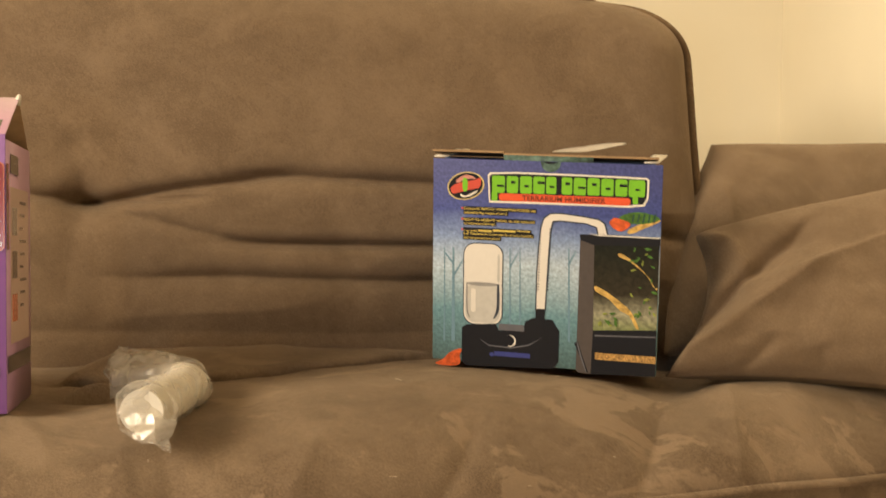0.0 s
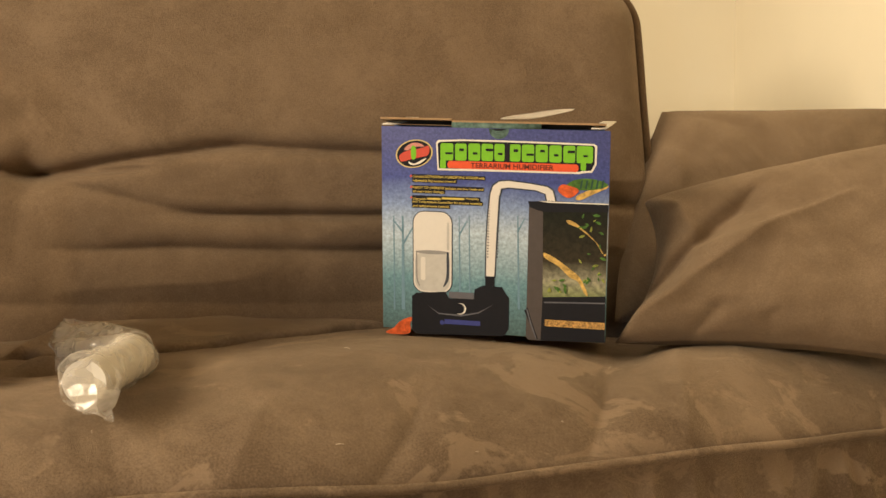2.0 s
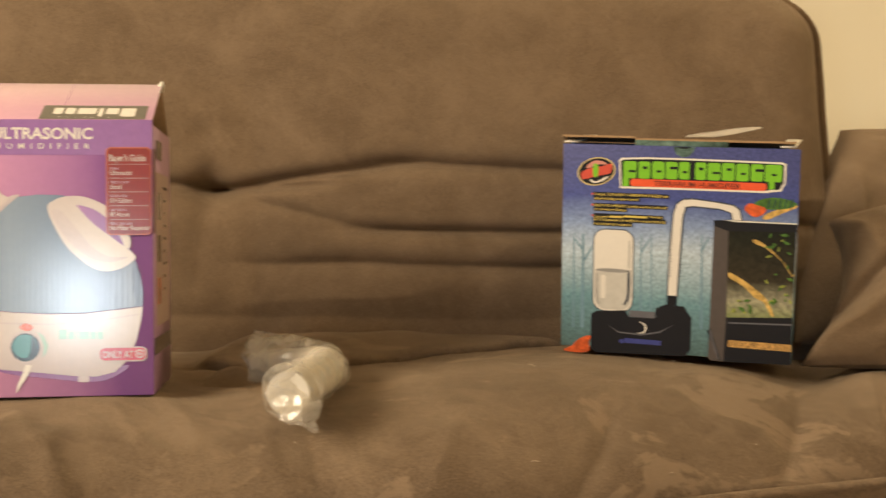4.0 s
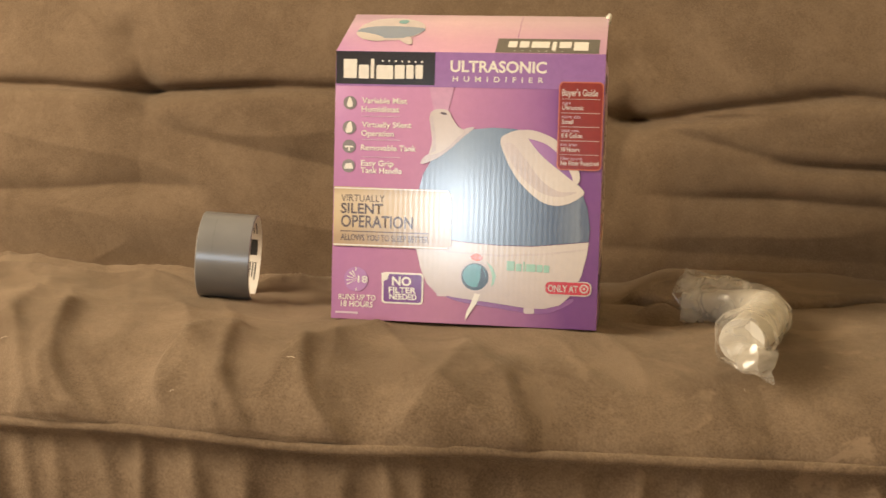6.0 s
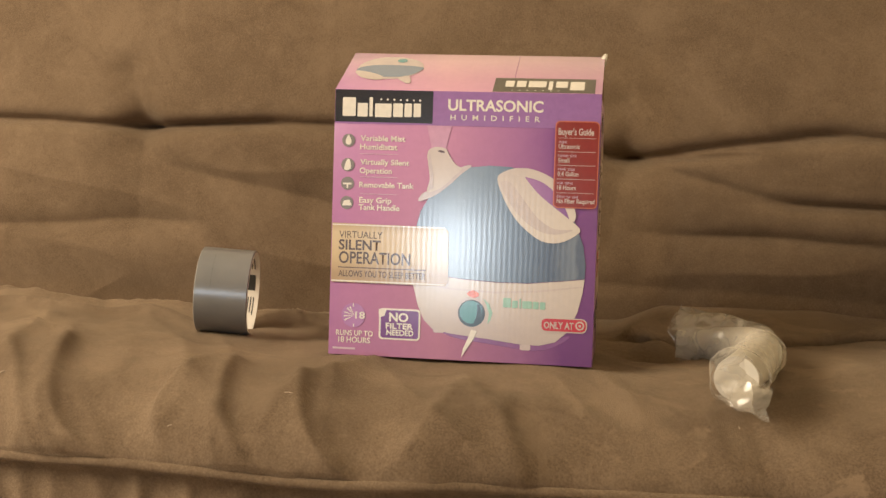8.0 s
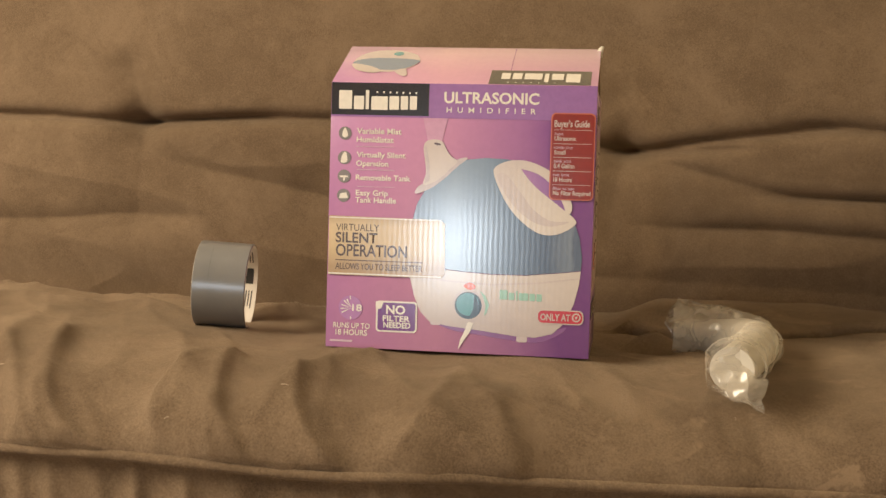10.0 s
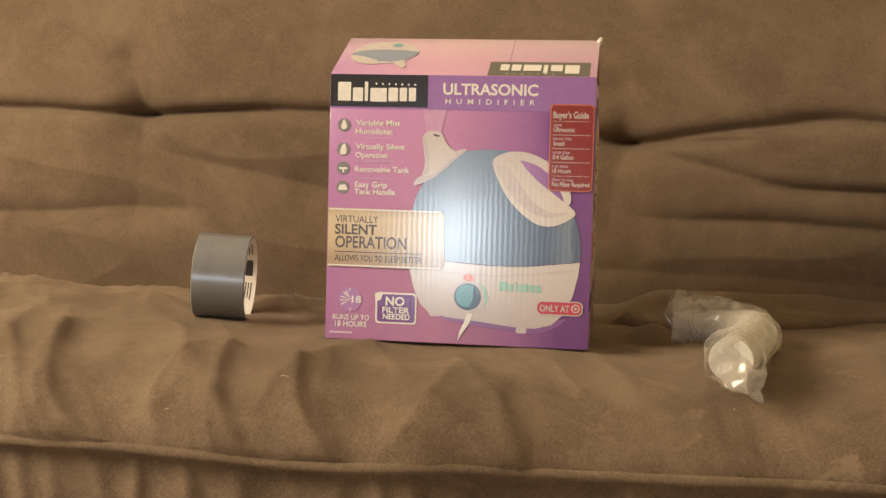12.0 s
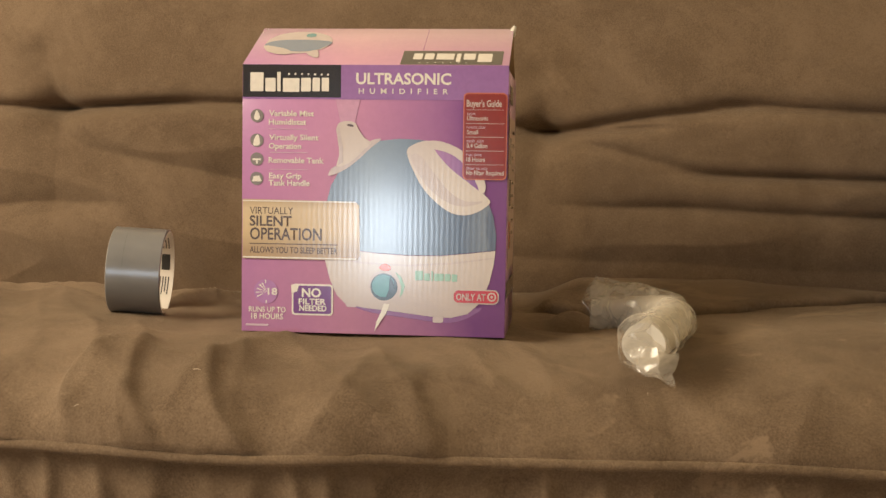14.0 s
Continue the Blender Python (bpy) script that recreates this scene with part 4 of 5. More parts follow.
flat(carton_front, 'clock_ray', [(22.2, 34.3), (13.2, 36.3), (13.7, 37.3)], H_CREAM, 3)
flat(carton_front, 'clock_ray', [(22.2, 34.3), (12.9, 32.9), (12.8, 33.9)], H_CREAM, 3)
flat(carton_front, 'clock_ray', [(22.2, 34.3), (14.0, 29.5), (13.4, 30.5)], H_CREAM, 3)
flat(carton_front, 'clock_ray', [(22.2, 34.3), (17.5, 41.4), (18.5, 41.9)], H_CREAM, 3)
panel(carton_front, 'clock_tick', 20.6, 41.6, 21.4, 44.4, H_CREAM, 3)
panel(carton_front, 'clock_tick', 21.2, 24.6, 22.0, 27.0, H_CREAM, 3)
words(carton_front, '18', 22.8, 31.6, 8.4, 5.9, H_CREAM, 3, 0.02)
words(carton_front, 'RUNS UP TO', 6.5, 16.8, 32.1, 4.6, H_CREAM, 2, 0.015)
words(carton_front, '18 HOURS', 8.6, 10.8, 27.7, 4.9, H_CREAM, 2, 0.015)
panel(carton_front, 'fine_print', 3.8, 4.9, 23.6, 6.6, H_CREAM_DIM, 2)
panel(carton_front, 'badge_edge', 43.7, 15.0, 79.3, 41.6, H_CREAM, 2, 3)
panel(carton_front, 'badge', 45.2, 16.4, 77.8, 40.1, H_BADGE, 3, 2.2)
flat(carton_front, 'badge_fold', [(43.2, 40.7), (50.1, 41.0), (48.3, 35.1), (43.5, 33.4)], H_CREAM, 4)
words(carton_front, 'NO', 52.4, 30.4, 16.6, 7.7, H_CREAM, 4, 0.03)
words(carton_front, 'FILTER', 49.7, 24.2, 23.5, 5.0, H_CREAM, 4, 0.025)
words(carton_front, 'NEEDED', 50.4, 18.6, 23.4, 4.9, H_CREAM, 4, 0.025)

# printed front of the fogger carton
flat(fogger_front, 'emblem_rim', [(53.0, 182.0), (52.4, 178.3), (50.5, 174.7), (47.5, 171.4), (43.6, 168.7), (39.0, 166.7), (34.0, 165.6), (29.1, 165.5), (24.4, 166.3), (20.4, 168.1), (17.3, 170.7), (15.4, 173.9), (14.7, 177.5), (15.4, 181.2), (17.3, 184.8), (20.3, 188.1), (24.3, 190.8), (28.9, 192.8), (33.9, 193.8), (38.8, 193.9), (43.4, 193.0), (47.4, 191.3), (50.4, 188.7), (52.3, 185.6)], F_GOLD, 2)
flat(fogger_front, 'emblem', [(51.5, 181.8), (50.9, 178.4), (49.2, 175.1), (46.4, 172.1), (42.8, 169.6), (38.6, 167.7), (34.0, 166.7), (29.5, 166.6), (25.2, 167.4), (21.5, 169.0), (18.7, 171.4), (16.9, 174.3), (16.3, 177.6), (16.9, 181.1), (18.6, 184.4), (21.4, 187.5), (25.1, 189.9), (29.3, 191.7), (33.9, 192.7), (38.4, 192.8), (42.7, 192.0), (46.3, 190.4), (49.1, 188.0), (50.9, 185.1)], F_BLACK, 3)
flat(fogger_front, 'emblem_ribbon', [(19.1, 178.2), (28.2, 182.9), (40.7, 185.4), (49.1, 187.8), (48.3, 179.0), (40.8, 176.6), (28.3, 173.4), (20.3, 171.6)], F_RED, 5, True)
flat(fogger_front, 'emblem_arch', [(23.6, 183.9), (28.2, 188.4), (33.9, 190.7), (40.7, 189.8), (44.1, 187.1), (38.5, 186.9), (32.8, 185.9), (27.1, 182.9)], F_PINK, 4, True)
flat(fogger_front, 'emblem_figure', [(31.6, 187.4), (35.0, 186.8), (36.2, 180.9), (35.1, 174.9), (31.7, 174.4), (30.5, 180.8)], F_GREEN, 6, True)
flat(fogger_front, 'emblem_swirl', [(28.3, 171.9), (34.0, 169.8), (43.1, 174.5), (46.5, 175.2), (40.9, 170.7), (34.0, 168.3), (29.4, 169.0)], F_CREAM, 4, True)
flat(fogger_front, 'title_plate_edge', [(58.8, 194.0), (84.5, 195.2), (124.3, 195.1), (172.0, 194.6), (212.9, 193.9), (215.5, 192.0), (215.3, 174.0), (211.4, 166.4), (202.9, 165.5), (198.7, 164.5), (124.9, 164.4), (69.2, 164.0), (57.9, 163.9), (56.3, 191.3)], F_CREAM, 2)
flat(fogger_front, 'title_plate', [(60.4, 192.3), (84.5, 193.5), (124.3, 193.4), (172.0, 192.9), (211.7, 192.2), (213.4, 190.9), (213.4, 174.8), (210.0, 168.1), (200.7, 167.6), (198.6, 166.7), (124.9, 166.6), (69.2, 166.0), (59.3, 165.9), (58.1, 190.0)], F_BLACK, 3)
panel(fogger_front, 'title_block', 60.9, 174.1, 73.9, 191.0, F_GREEN, 4, 2.0)
panel(fogger_front, 'title_block', 75.8, 174.2, 87.4, 191.0, F_GREEN, 4, 2.0)
panel(fogger_front, 'title_block', 89.2, 174.4, 101.2, 191.4, F_GREEN, 4, 2.0)
panel(fogger_front, 'title_block', 102.4, 174.6, 114.0, 191.4, F_GREEN, 4, 2.0)
panel(fogger_front, 'title_block', 115.3, 174.8, 125.4, 191.6, F_GREEN, 4, 2.0)
panel(fogger_front, 'title_block', 130.7, 174.8, 141.2, 191.6, F_GREEN, 4, 2.0)
panel(fogger_front, 'title_block', 142.5, 174.8, 154.6, 191.6, F_GREEN, 4, 2.0)
panel(fogger_front, 'title_block', 156.0, 175.0, 168.0, 191.8, F_GREEN, 4, 2.0)
panel(fogger_front, 'title_block', 169.4, 175.0, 181.4, 191.6, F_GREEN, 4, 2.0)
panel(fogger_front, 'title_block', 183.0, 175.2, 194.6, 191.6, F_GREEN, 4, 2.0)
panel(fogger_front, 'title_block', 195.9, 175.2, 211.6, 191.5, F_GREEN, 4, 2.0)
panel(fogger_front, 'title_block', 60.6, 166.0, 66.4, 175.0, F_GREEN, 4.5, 1.2)
panel(fogger_front, 'title_block', 200.1, 168.1, 205.2, 175.8, F_GREEN, 4.5, 1.2)
panel(fogger_front, 'title_notch', 65.9, 180.1, 73.3, 182.2, F_BLACK, 5, 0.5)
panel(fogger_front, 'title_notch', 80.0, 183.6, 84.6, 186.2, F_BLACK, 5, 0.5)
panel(fogger_front, 'title_notch', 93.6, 180.6, 98.3, 182.8, F_BLACK, 5, 0.5)
panel(fogger_front, 'title_notch', 106.6, 184.2, 113.9, 186.8, F_BLACK, 5, 0.5)
panel(fogger_front, 'title_notch', 118.8, 180.8, 123.4, 183.0, F_BLACK, 5, 0.5)
panel(fogger_front, 'title_notch', 134.4, 184.2, 138.9, 186.9, F_BLACK, 5, 0.5)
panel(fogger_front, 'title_notch', 147.0, 181.0, 154.2, 183.1, F_BLACK, 5, 0.5)
panel(fogger_front, 'title_notch', 160.4, 184.5, 165.0, 187.0, F_BLACK, 5, 0.5)
panel(fogger_front, 'title_notch', 173.9, 181.0, 178.4, 183.1, F_BLACK, 5, 0.5)
panel(fogger_front, 'title_notch', 187.2, 184.4, 194.3, 187.0, F_BLACK, 5, 0.5)
panel(fogger_front, 'title_notch', 202.3, 181.0, 206.8, 183.0, F_BLACK, 5, 0.5)
panel(fogger_front, 'orange_bar', 68.0, 166.4, 198.0, 173.8, F_ORANGE, 5, 3)
words(fogger_front, 'TERRARIUM HUMIDIFIER', 91.6, 167.4, 82.5, 5.1, F_BROWN, 6, 0.02)
panel(fogger_front, 'line_backing', 31.6, 155.2, 106.4, 159.4, F_BLACK, 2, 0.8)
words(fogger_front, 'Compact ULTRASONIC HUMIDIFYING FOGGER with', 32.5, 156.1, 73.1, 2.5, F_YELLOW, 4, 0.012)
panel(fogger_front, 'line_backing', 31.6, 151.2, 78.0, 155.4, F_BLACK, 2, 0.8)
words(fogger_front, 'adjustable fog output control.', 32.5, 152.1, 44.5, 2.4, F_YELLOW, 4, 0.012)
panel(fogger_front, 'line_backing', 31.6, 144.2, 105.2, 148.4, F_BLACK, 2, 0.8)
words(fogger_front, 'READY TO OPERATE! Includes one liter bottle and', 32.6, 145.0, 71.7, 2.4, F_YELLOW, 4, 0.012)
panel(fogger_front, 'line_backing', 31.6, 140.3, 65.8, 144.6, F_BLACK, 2, 0.8)
words(fogger_front, 'all necessary fittings.', 32.6, 141.2, 32.4, 2.4, F_YELLOW, 4, 0.012)
panel(fogger_front, 'line_backing', 31.2, 129.9, 104.2, 134.2, F_BLACK, 2, 0.8)
words(fogger_front, 'and Temperature Controller for precise humidity', 32.2, 130.8, 71.2, 2.5, F_YELLOW, 4, 0.012)
panel(fogger_front, 'line_backing', 31.3, 125.6, 71.0, 130.0, F_BLACK, 2, 0.8)
words(fogger_front, 'and temperature control.', 32.2, 126.6, 37.9, 2.5, F_YELLOW, 4, 0.012)
panel(fogger_front, 'line_backing', 31.7, 133.6, 101.6, 138.2, F_BLACK, 2, 0.8)
words(fogger_front, 'Use with', 32.6, 133.6, 13.3, 2.4, F_YELLOW, 4, 0.012)
panel(fogger_front, 'word_bar', 47.3, 134.2, 61.0, 136.2, F_YELLOW, 4, 0.3)
panel(fogger_front, 'word_bar', 62.3, 135.0, 85.4, 137.0, F_YELLOW, 4, 0.3)
words(fogger_front, 'Humidity', 87.0, 135.5, 13.2, 2.4, F_YELLOW, 4, 0.012)
disc(fogger_front, 'bullet', 30.6, 157.3, 1.2, F_RED, 3)
disc(fogger_front, 'bullet', 30.7, 146.4, 1.2, F_RED, 3)
disc(fogger_front, 'bullet', 30.8, 135.9, 1.1, F_RED, 3)
flat(fogger_front, 'hose_edge', [(106.5, 57.5), (106.8, 93.5), (108.1, 120.3), (110.3, 142.5), (113.1, 151.4), (119.6, 156.0), (129.5, 156.9), (151.5, 154.8), (168.9, 152.2), (174.7, 148.0), (177.7, 136.2), (166.8, 135.8), (165.3, 143.4), (156.1, 146.3), (129.7, 148.0), (123.6, 146.9), (121.5, 138.5), (119.9, 111.9), (118.3, 80.6), (117.4, 58.1)], F_INK, 3)
flat(fogger_front, 'hose_picture', [(107.9, 58.0), (108.1, 93.6), (109.4, 120.4), (111.7, 141.7), (114.2, 150.1), (120.3, 154.7), (129.5, 155.6), (151.5, 153.5), (168.1, 151.0), (173.4, 147.3), (176.3, 136.6), (168.1, 136.3), (166.6, 144.1), (156.0, 147.6), (129.7, 149.3), (122.2, 148.0), (120.2, 138.5), (118.5, 111.9), (117.1, 80.6), (116.2, 58.4)], F_WHITE, 4)
panel(fogger_front, 'hose_rib', 109.7, 139.2, 111.5, 140.3, F_INK, 5)
panel(fogger_front, 'hose_rib', 119.5, 139.6, 121.3, 140.6, F_INK, 5)
panel(fogger_front, 'hose_rib', 109.6, 136.4, 111.4, 137.4, F_INK, 5)
panel(fogger_front, 'hose_rib', 119.4, 136.7, 121.2, 137.8, F_INK, 5)
panel(fogger_front, 'hose_rib', 109.6, 133.4, 111.4, 134.6, F_INK, 5)
panel(fogger_front, 'hose_rib', 119.4, 133.9, 121.1, 135.0, F_INK, 5)
panel(fogger_front, 'hose_rib', 109.5, 130.6, 111.3, 131.7, F_INK, 5)
panel(fogger_front, 'hose_rib', 119.3, 131.0, 121.0, 132.0, F_INK, 5)
panel(fogger_front, 'hose_rib', 109.4, 127.8, 111.2, 128.9, F_INK, 5)
panel(fogger_front, 'hose_rib', 119.2, 128.1, 121.0, 129.2, F_INK, 5)
panel(fogger_front, 'hose_rib', 109.4, 124.8, 111.2, 126.0, F_INK, 5)
panel(fogger_front, 'hose_rib', 119.1, 125.2, 120.9, 126.4, F_INK, 5)
panel(fogger_front, 'hose_rib', 109.3, 122.0, 111.1, 123.0, F_INK, 5)
panel(fogger_front, 'hose_rib', 119.0, 122.4, 120.8, 123.4, F_INK, 5)
panel(fogger_front, 'hose_rib', 109.2, 119.1, 111.0, 120.2, F_INK, 5)
panel(fogger_front, 'hose_rib', 119.0, 119.4, 120.8, 120.6, F_INK, 5)
panel(fogger_front, 'hose_rib', 109.2, 116.2, 111.0, 117.3, F_INK, 5)
panel(fogger_front, 'hose_rib', 118.9, 116.6, 120.7, 117.7, F_INK, 5)
panel(fogger_front, 'hose_rib', 109.1, 113.3, 110.9, 114.4, F_INK, 5)
panel(fogger_front, 'hose_rib', 118.8, 113.8, 120.6, 114.8, F_INK, 5)
panel(fogger_front, 'hose_rib', 109.0, 110.4, 110.8, 111.6, F_INK, 5)
panel(fogger_front, 'hose_rib', 118.8, 110.8, 120.5, 112.0, F_INK, 5)
panel(fogger_front, 'hose_rib', 109.0, 107.6, 110.8, 108.6, F_INK, 5)
panel(fogger_front, 'hose_rib', 118.7, 108.0, 120.4, 109.0, F_INK, 5)
panel(fogger_front, 'hose_rib', 108.9, 104.6, 110.7, 105.8, F_INK, 5)
panel(fogger_front, 'hose_rib', 118.6, 105.0, 120.4, 106.2, F_INK, 5)
panel(fogger_front, 'hose_rib', 108.8, 101.8, 110.6, 102.8, F_INK, 5)
panel(fogger_front, 'hose_rib', 118.5, 102.2, 120.3, 103.2, F_INK, 5)
panel(fogger_front, 'hose_rib', 108.8, 98.8, 110.6, 100.0, F_INK, 5)
panel(fogger_front, 'hose_rib', 118.4, 99.2, 120.2, 100.4, F_INK, 5)
panel(fogger_front, 'hose_rib', 108.7, 95.9, 110.5, 97.0, F_INK, 5)
panel(fogger_front, 'hose_rib', 118.4, 96.4, 120.2, 97.4, F_INK, 5)
panel(fogger_front, 'hose_rib', 108.6, 93.0, 110.4, 94.2, F_INK, 5)
panel(fogger_front, 'hose_rib', 118.3, 93.4, 120.1, 94.6, F_INK, 5)
panel(fogger_front, 'hose_rib', 108.6, 90.0, 110.4, 91.2, F_INK, 5)
panel(fogger_front, 'hose_rib', 118.2, 90.6, 120.0, 91.6, F_INK, 5)
panel(fogger_front, 'hose_rib', 108.5, 87.2, 110.3, 88.2, F_INK, 5)
panel(fogger_front, 'hose_rib', 118.2, 87.6, 120.0, 88.8, F_INK, 5)
panel(fogger_front, 'hose_rib', 108.4, 84.2, 110.2, 85.4, F_INK, 5)
panel(fogger_front, 'hose_rib', 118.1, 84.7, 119.9, 85.8, F_INK, 5)
panel(fogger_front, 'hose_rib', 108.4, 81.4, 110.2, 82.4, F_INK, 5)
panel(fogger_front, 'hose_rib', 118.0, 81.8, 119.8, 83.0, F_INK, 5)
panel(fogger_front, 'hose_rib', 108.3, 78.4, 110.1, 79.6, F_INK, 5)
panel(fogger_front, 'hose_rib', 117.9, 78.8, 119.7, 80.0, F_INK, 5)
panel(fogger_front, 'bottle_edge', 32.0, 38.8, 73.4, 123.0, F_INK, 2, 12)
panel(fogger_front, 'bottle_picture', 33.0, 39.8, 72.4, 122.0, F_WHITE, 3, 11)
panel(fogger_front, 'bottle_water', 34.6, 41.2, 70.8, 81.5, F_WATER, 4, 10)
flat(fogger_front, 'water_line', [(52.7 + 17.6 * math.cos(k * math.tau / 24), 81.0 + 2.0 * math.sin(k * math.tau / 24)) for k in range(24)], F_GLASS, 5)
flat(fogger_front, 'water_shade', [(67.4, 79.5), (69.6, 79.5), (69.8, 56.0), (66.0, 47.5), (64.0, 47.0), (67.2, 57.0)], F_INK, 6, True)
flat(fogger_front, 'water_shade', [(35.6, 79.5), (36.8, 79.5), (37.2, 55.0), (40.0, 46.0), (37.6, 48.0), (35.6, 56.0)], F_GLASS, 6, True)
panel(fogger_front, 'bottle_glint', 40.5, 52.0, 45.5, 76.0, F_WHITE, 6, 2)
panel(fogger_front, 'bottle_shade', 67.6, 84.0, 69.8, 112.0, F_WATER, 6, 1)
flat(fogger_front, 'fogger_body', [(31.3, 35.2), (36.0, 38.5), (66.1, 41.3), (69.7, 34.6), (95.6, 35.7), (96.3, 45.3), (104.9, 49.9), (124.1, 49.1), (128.5, 42.1), (131.5, 38.2), (131.1, 6.2), (126.3, -1.0), (36.2, -4.2), (31.0, -0.3)], F_BLACK, 4)
panel(fogger_front, 'pipe', 107.1, 49.6, 116.5, 59.4, F_BLACK, 6)
panel(fogger_front, 'pipe_top', 69.6, 35.0, 95.6, 41.6, F_GREY, 5, 0.5)
disc(fogger_front, 'knob_ring', 81.8, 24.5, 5.9, F_CREAM, 6)
disc(fogger_front, 'knob', 80.6, 24.7, 5.3, F_BLACK, 7)
panel(fogger_front, 'blue_bar', 65.3, 8.0, 102.2, 12.8, F_BLUEBAR, 5, 0.6)
disc(fogger_front, 'blue_dot', 62.8, 9.2, 2.3, F_BLUEBAR, 6)
flat(fogger_front, 'body_gloss', [(47.7, 25.9), (59.4, 19.0), (82.5, 18.1), (100.8, 22.2), (115.4, 30.9), (100.8, 20.8), (82.6, 16.7), (59.4, 17.8)], F_GREY, 5)
flat(fogger_front, 'orange_shape', [(3.1, -4.5), (11.4, 0.3), (18.5, 7.8), (27.9, 12.4), (32.6, 11.5), (29.1, 6.6), (28.7, -4.0), (12.6, -6.2)], F_REDORANGE, 3, True)
flat(fogger_front, 'tank_side', [(150.3, 134.7), (164.1, 132.4), (166.1, 40.2), (163.7, -3.1), (151.2, -2.8), (148.8, 0.5)], F_TANKSIDE, 4)
flat(fogger_front, 'tank_glass', [(164.1, 131.3), (227.1, 132.6), (227.1, 45.5), (165.1, 41.3)], F_TERRA, 4)
flat(fogger_front, 'tank_rim', [(149.3, 136.2), (167.2, 137.5), (227.8, 136.8), (227.9, 128.4), (164.3, 126.3), (150.8, 130.8)], F_BLACK, 6)
flat(fogger_front, 'rim_gloss', [(158.5, 137.2), (169.4, 137.0), (227.8, 136.8), (227.8, 135.7), (169.4, 135.7)], F_CREAM, 7)
flat(fogger_front, 'tank_foot', [(165.1, 41.3), (227.1, 45.5), (227.4, -1.1), (163.7, -3.1)], F_BLACK, 6)
flat(fogger_front, 'foot_gloss', [(166.8, 36.9), (226.9, 39.3), (226.9, 37.9), (166.9, 35.5)], F_GREY, 7)
panel(fogger_front, 'gravel_strip', 167.7, 12.1, 227.1, 19.0, F_GRAVEL, 7, 0.8)
flat(fogger_front, 'branch', [(187.3, 119.1), (193.8, 118.3), (204.9, 110.1), (214.9, 100.7), (222.9, 87.9), (226.7, 87.9), (225.1, 85.6), (218.2, 97.3), (210.5, 103.5), (199.4, 111.8), (189.6, 115.7)], F_BRANCH, 6, True)
flat(fogger_front, 'branch', [(166.1, 86.1), (175.4, 82.1), (186.6, 74.9), (197.7, 66.6), (203.4, 60.2), (209.7, 46.8), (206.7, 46.6), (200.2, 58.3), (191.3, 62.9), (180.0, 73.4), (167.1, 80.6)], F_BRANCH, 6.5, True)
flat(fogger_front, 'leaf_print', [(213.4, 74.5), (216.2, 76.7), (219.8, 76.3), (216.9, 74.1)], F_LEAF2, 8.0, True)
flat(fogger_front, 'leaf_print', [(220.2, 60.4), (219.1, 62.2), (219.5, 64.4), (220.6, 62.5)], F_LEAF, 8.25, True)
flat(fogger_front, 'leaf_print', [(227.2, 81.5), (223.5, 81.2), (220.6, 83.6), (224.3, 83.9)], F_LEAF, 8.5, True)
flat(fogger_front, 'leaf_print', [(211.1, 108.2), (210.5, 111.3), (212.1, 114.0), (212.7, 110.9)], F_LEAF2, 8.75, True)
flat(fogger_front, 'leaf_print', [(198.5, 112.0), (200.5, 113.7), (203.1, 113.6), (201.1, 111.9)], F_LEAF, 9.0, True)
flat(fogger_front, 'leaf_print', [(221.4, 116.4), (217.9, 116.4), (215.3, 118.9), (218.9, 118.9)], F_LEAF, 9.25, True)
flat(fogger_front, 'leaf_print', [(213.1, 118.9), (214.4, 120.5), (216.5, 120.8), (215.1, 119.2)], F_LEAF2, 9.5, True)
flat(fogger_front, 'leaf_print', [(202.2, 111.4), (204.7, 114.4), (208.6, 114.8), (206.1, 111.8)], F_LEAF, 9.75, True)
flat(fogger_front, 'leaf_print', [(207.9, 56.3), (208.2, 59.5), (210.6, 61.5), (210.3, 58.4)], F_LEAF, 10.0, True)
flat(fogger_front, 'leaf_print', [(204.1, 59.7), (206.9, 61.6), (210.3, 60.9), (207.4, 59.0)], F_LEAF2, 10.25, True)
flat(fogger_front, 'leaf_print', [(224.0, 106.6), (221.3, 106.8), (219.5, 108.9), (222.2, 108.7)], F_LEAF, 10.5, True)
flat(fogger_front, 'leaf_print', [(202.9, 121.4), (202.6, 124.1), (204.2, 126.2), (204.5, 123.6)], F_LEAF, 10.75, True)
flat(fogger_front, 'leaf_print', [(203.2, 77.3), (200.9, 78.7), (200.2, 81.4), (202.5, 79.9)], F_LEAF2, 11.0, True)
flat(fogger_front, 'leaf_print', [(220.8, 92.1), (219.5, 94.4), (220.2, 97.1), (221.5, 94.7)], F_LEAF, 11.25, True)
flat(fogger_front, 'leaf_print', [(220.2, 124.8), (216.6, 123.5), (213.1, 125.0), (216.7, 126.4)], F_LEAF, 11.5, True)
flat(fogger_front, 'leaf_print', [(218.4, 66.7), (219.3, 68.6), (221.3, 69.4), (220.4, 67.4)], F_LEAF2, 11.75, True)
flat(fogger_front, 'leaf_print', [(212.0, 86.8), (210.0, 86.2), (208.1, 87.2), (210.1, 87.8)], F_LEAF, 12.0, True)
flat(fogger_front, 'leaf_print', [(205.1, 57.5), (206.0, 59.9), (208.2, 61.0), (207.3, 58.6)], F_LEAF, 12.25, True)
flat(fogger_front, 'leaf_print', [(225.6, 58.9), (223.5, 60.6), (223.1, 63.4), (225.3, 61.7)], F_LEAF2, 12.5, True)
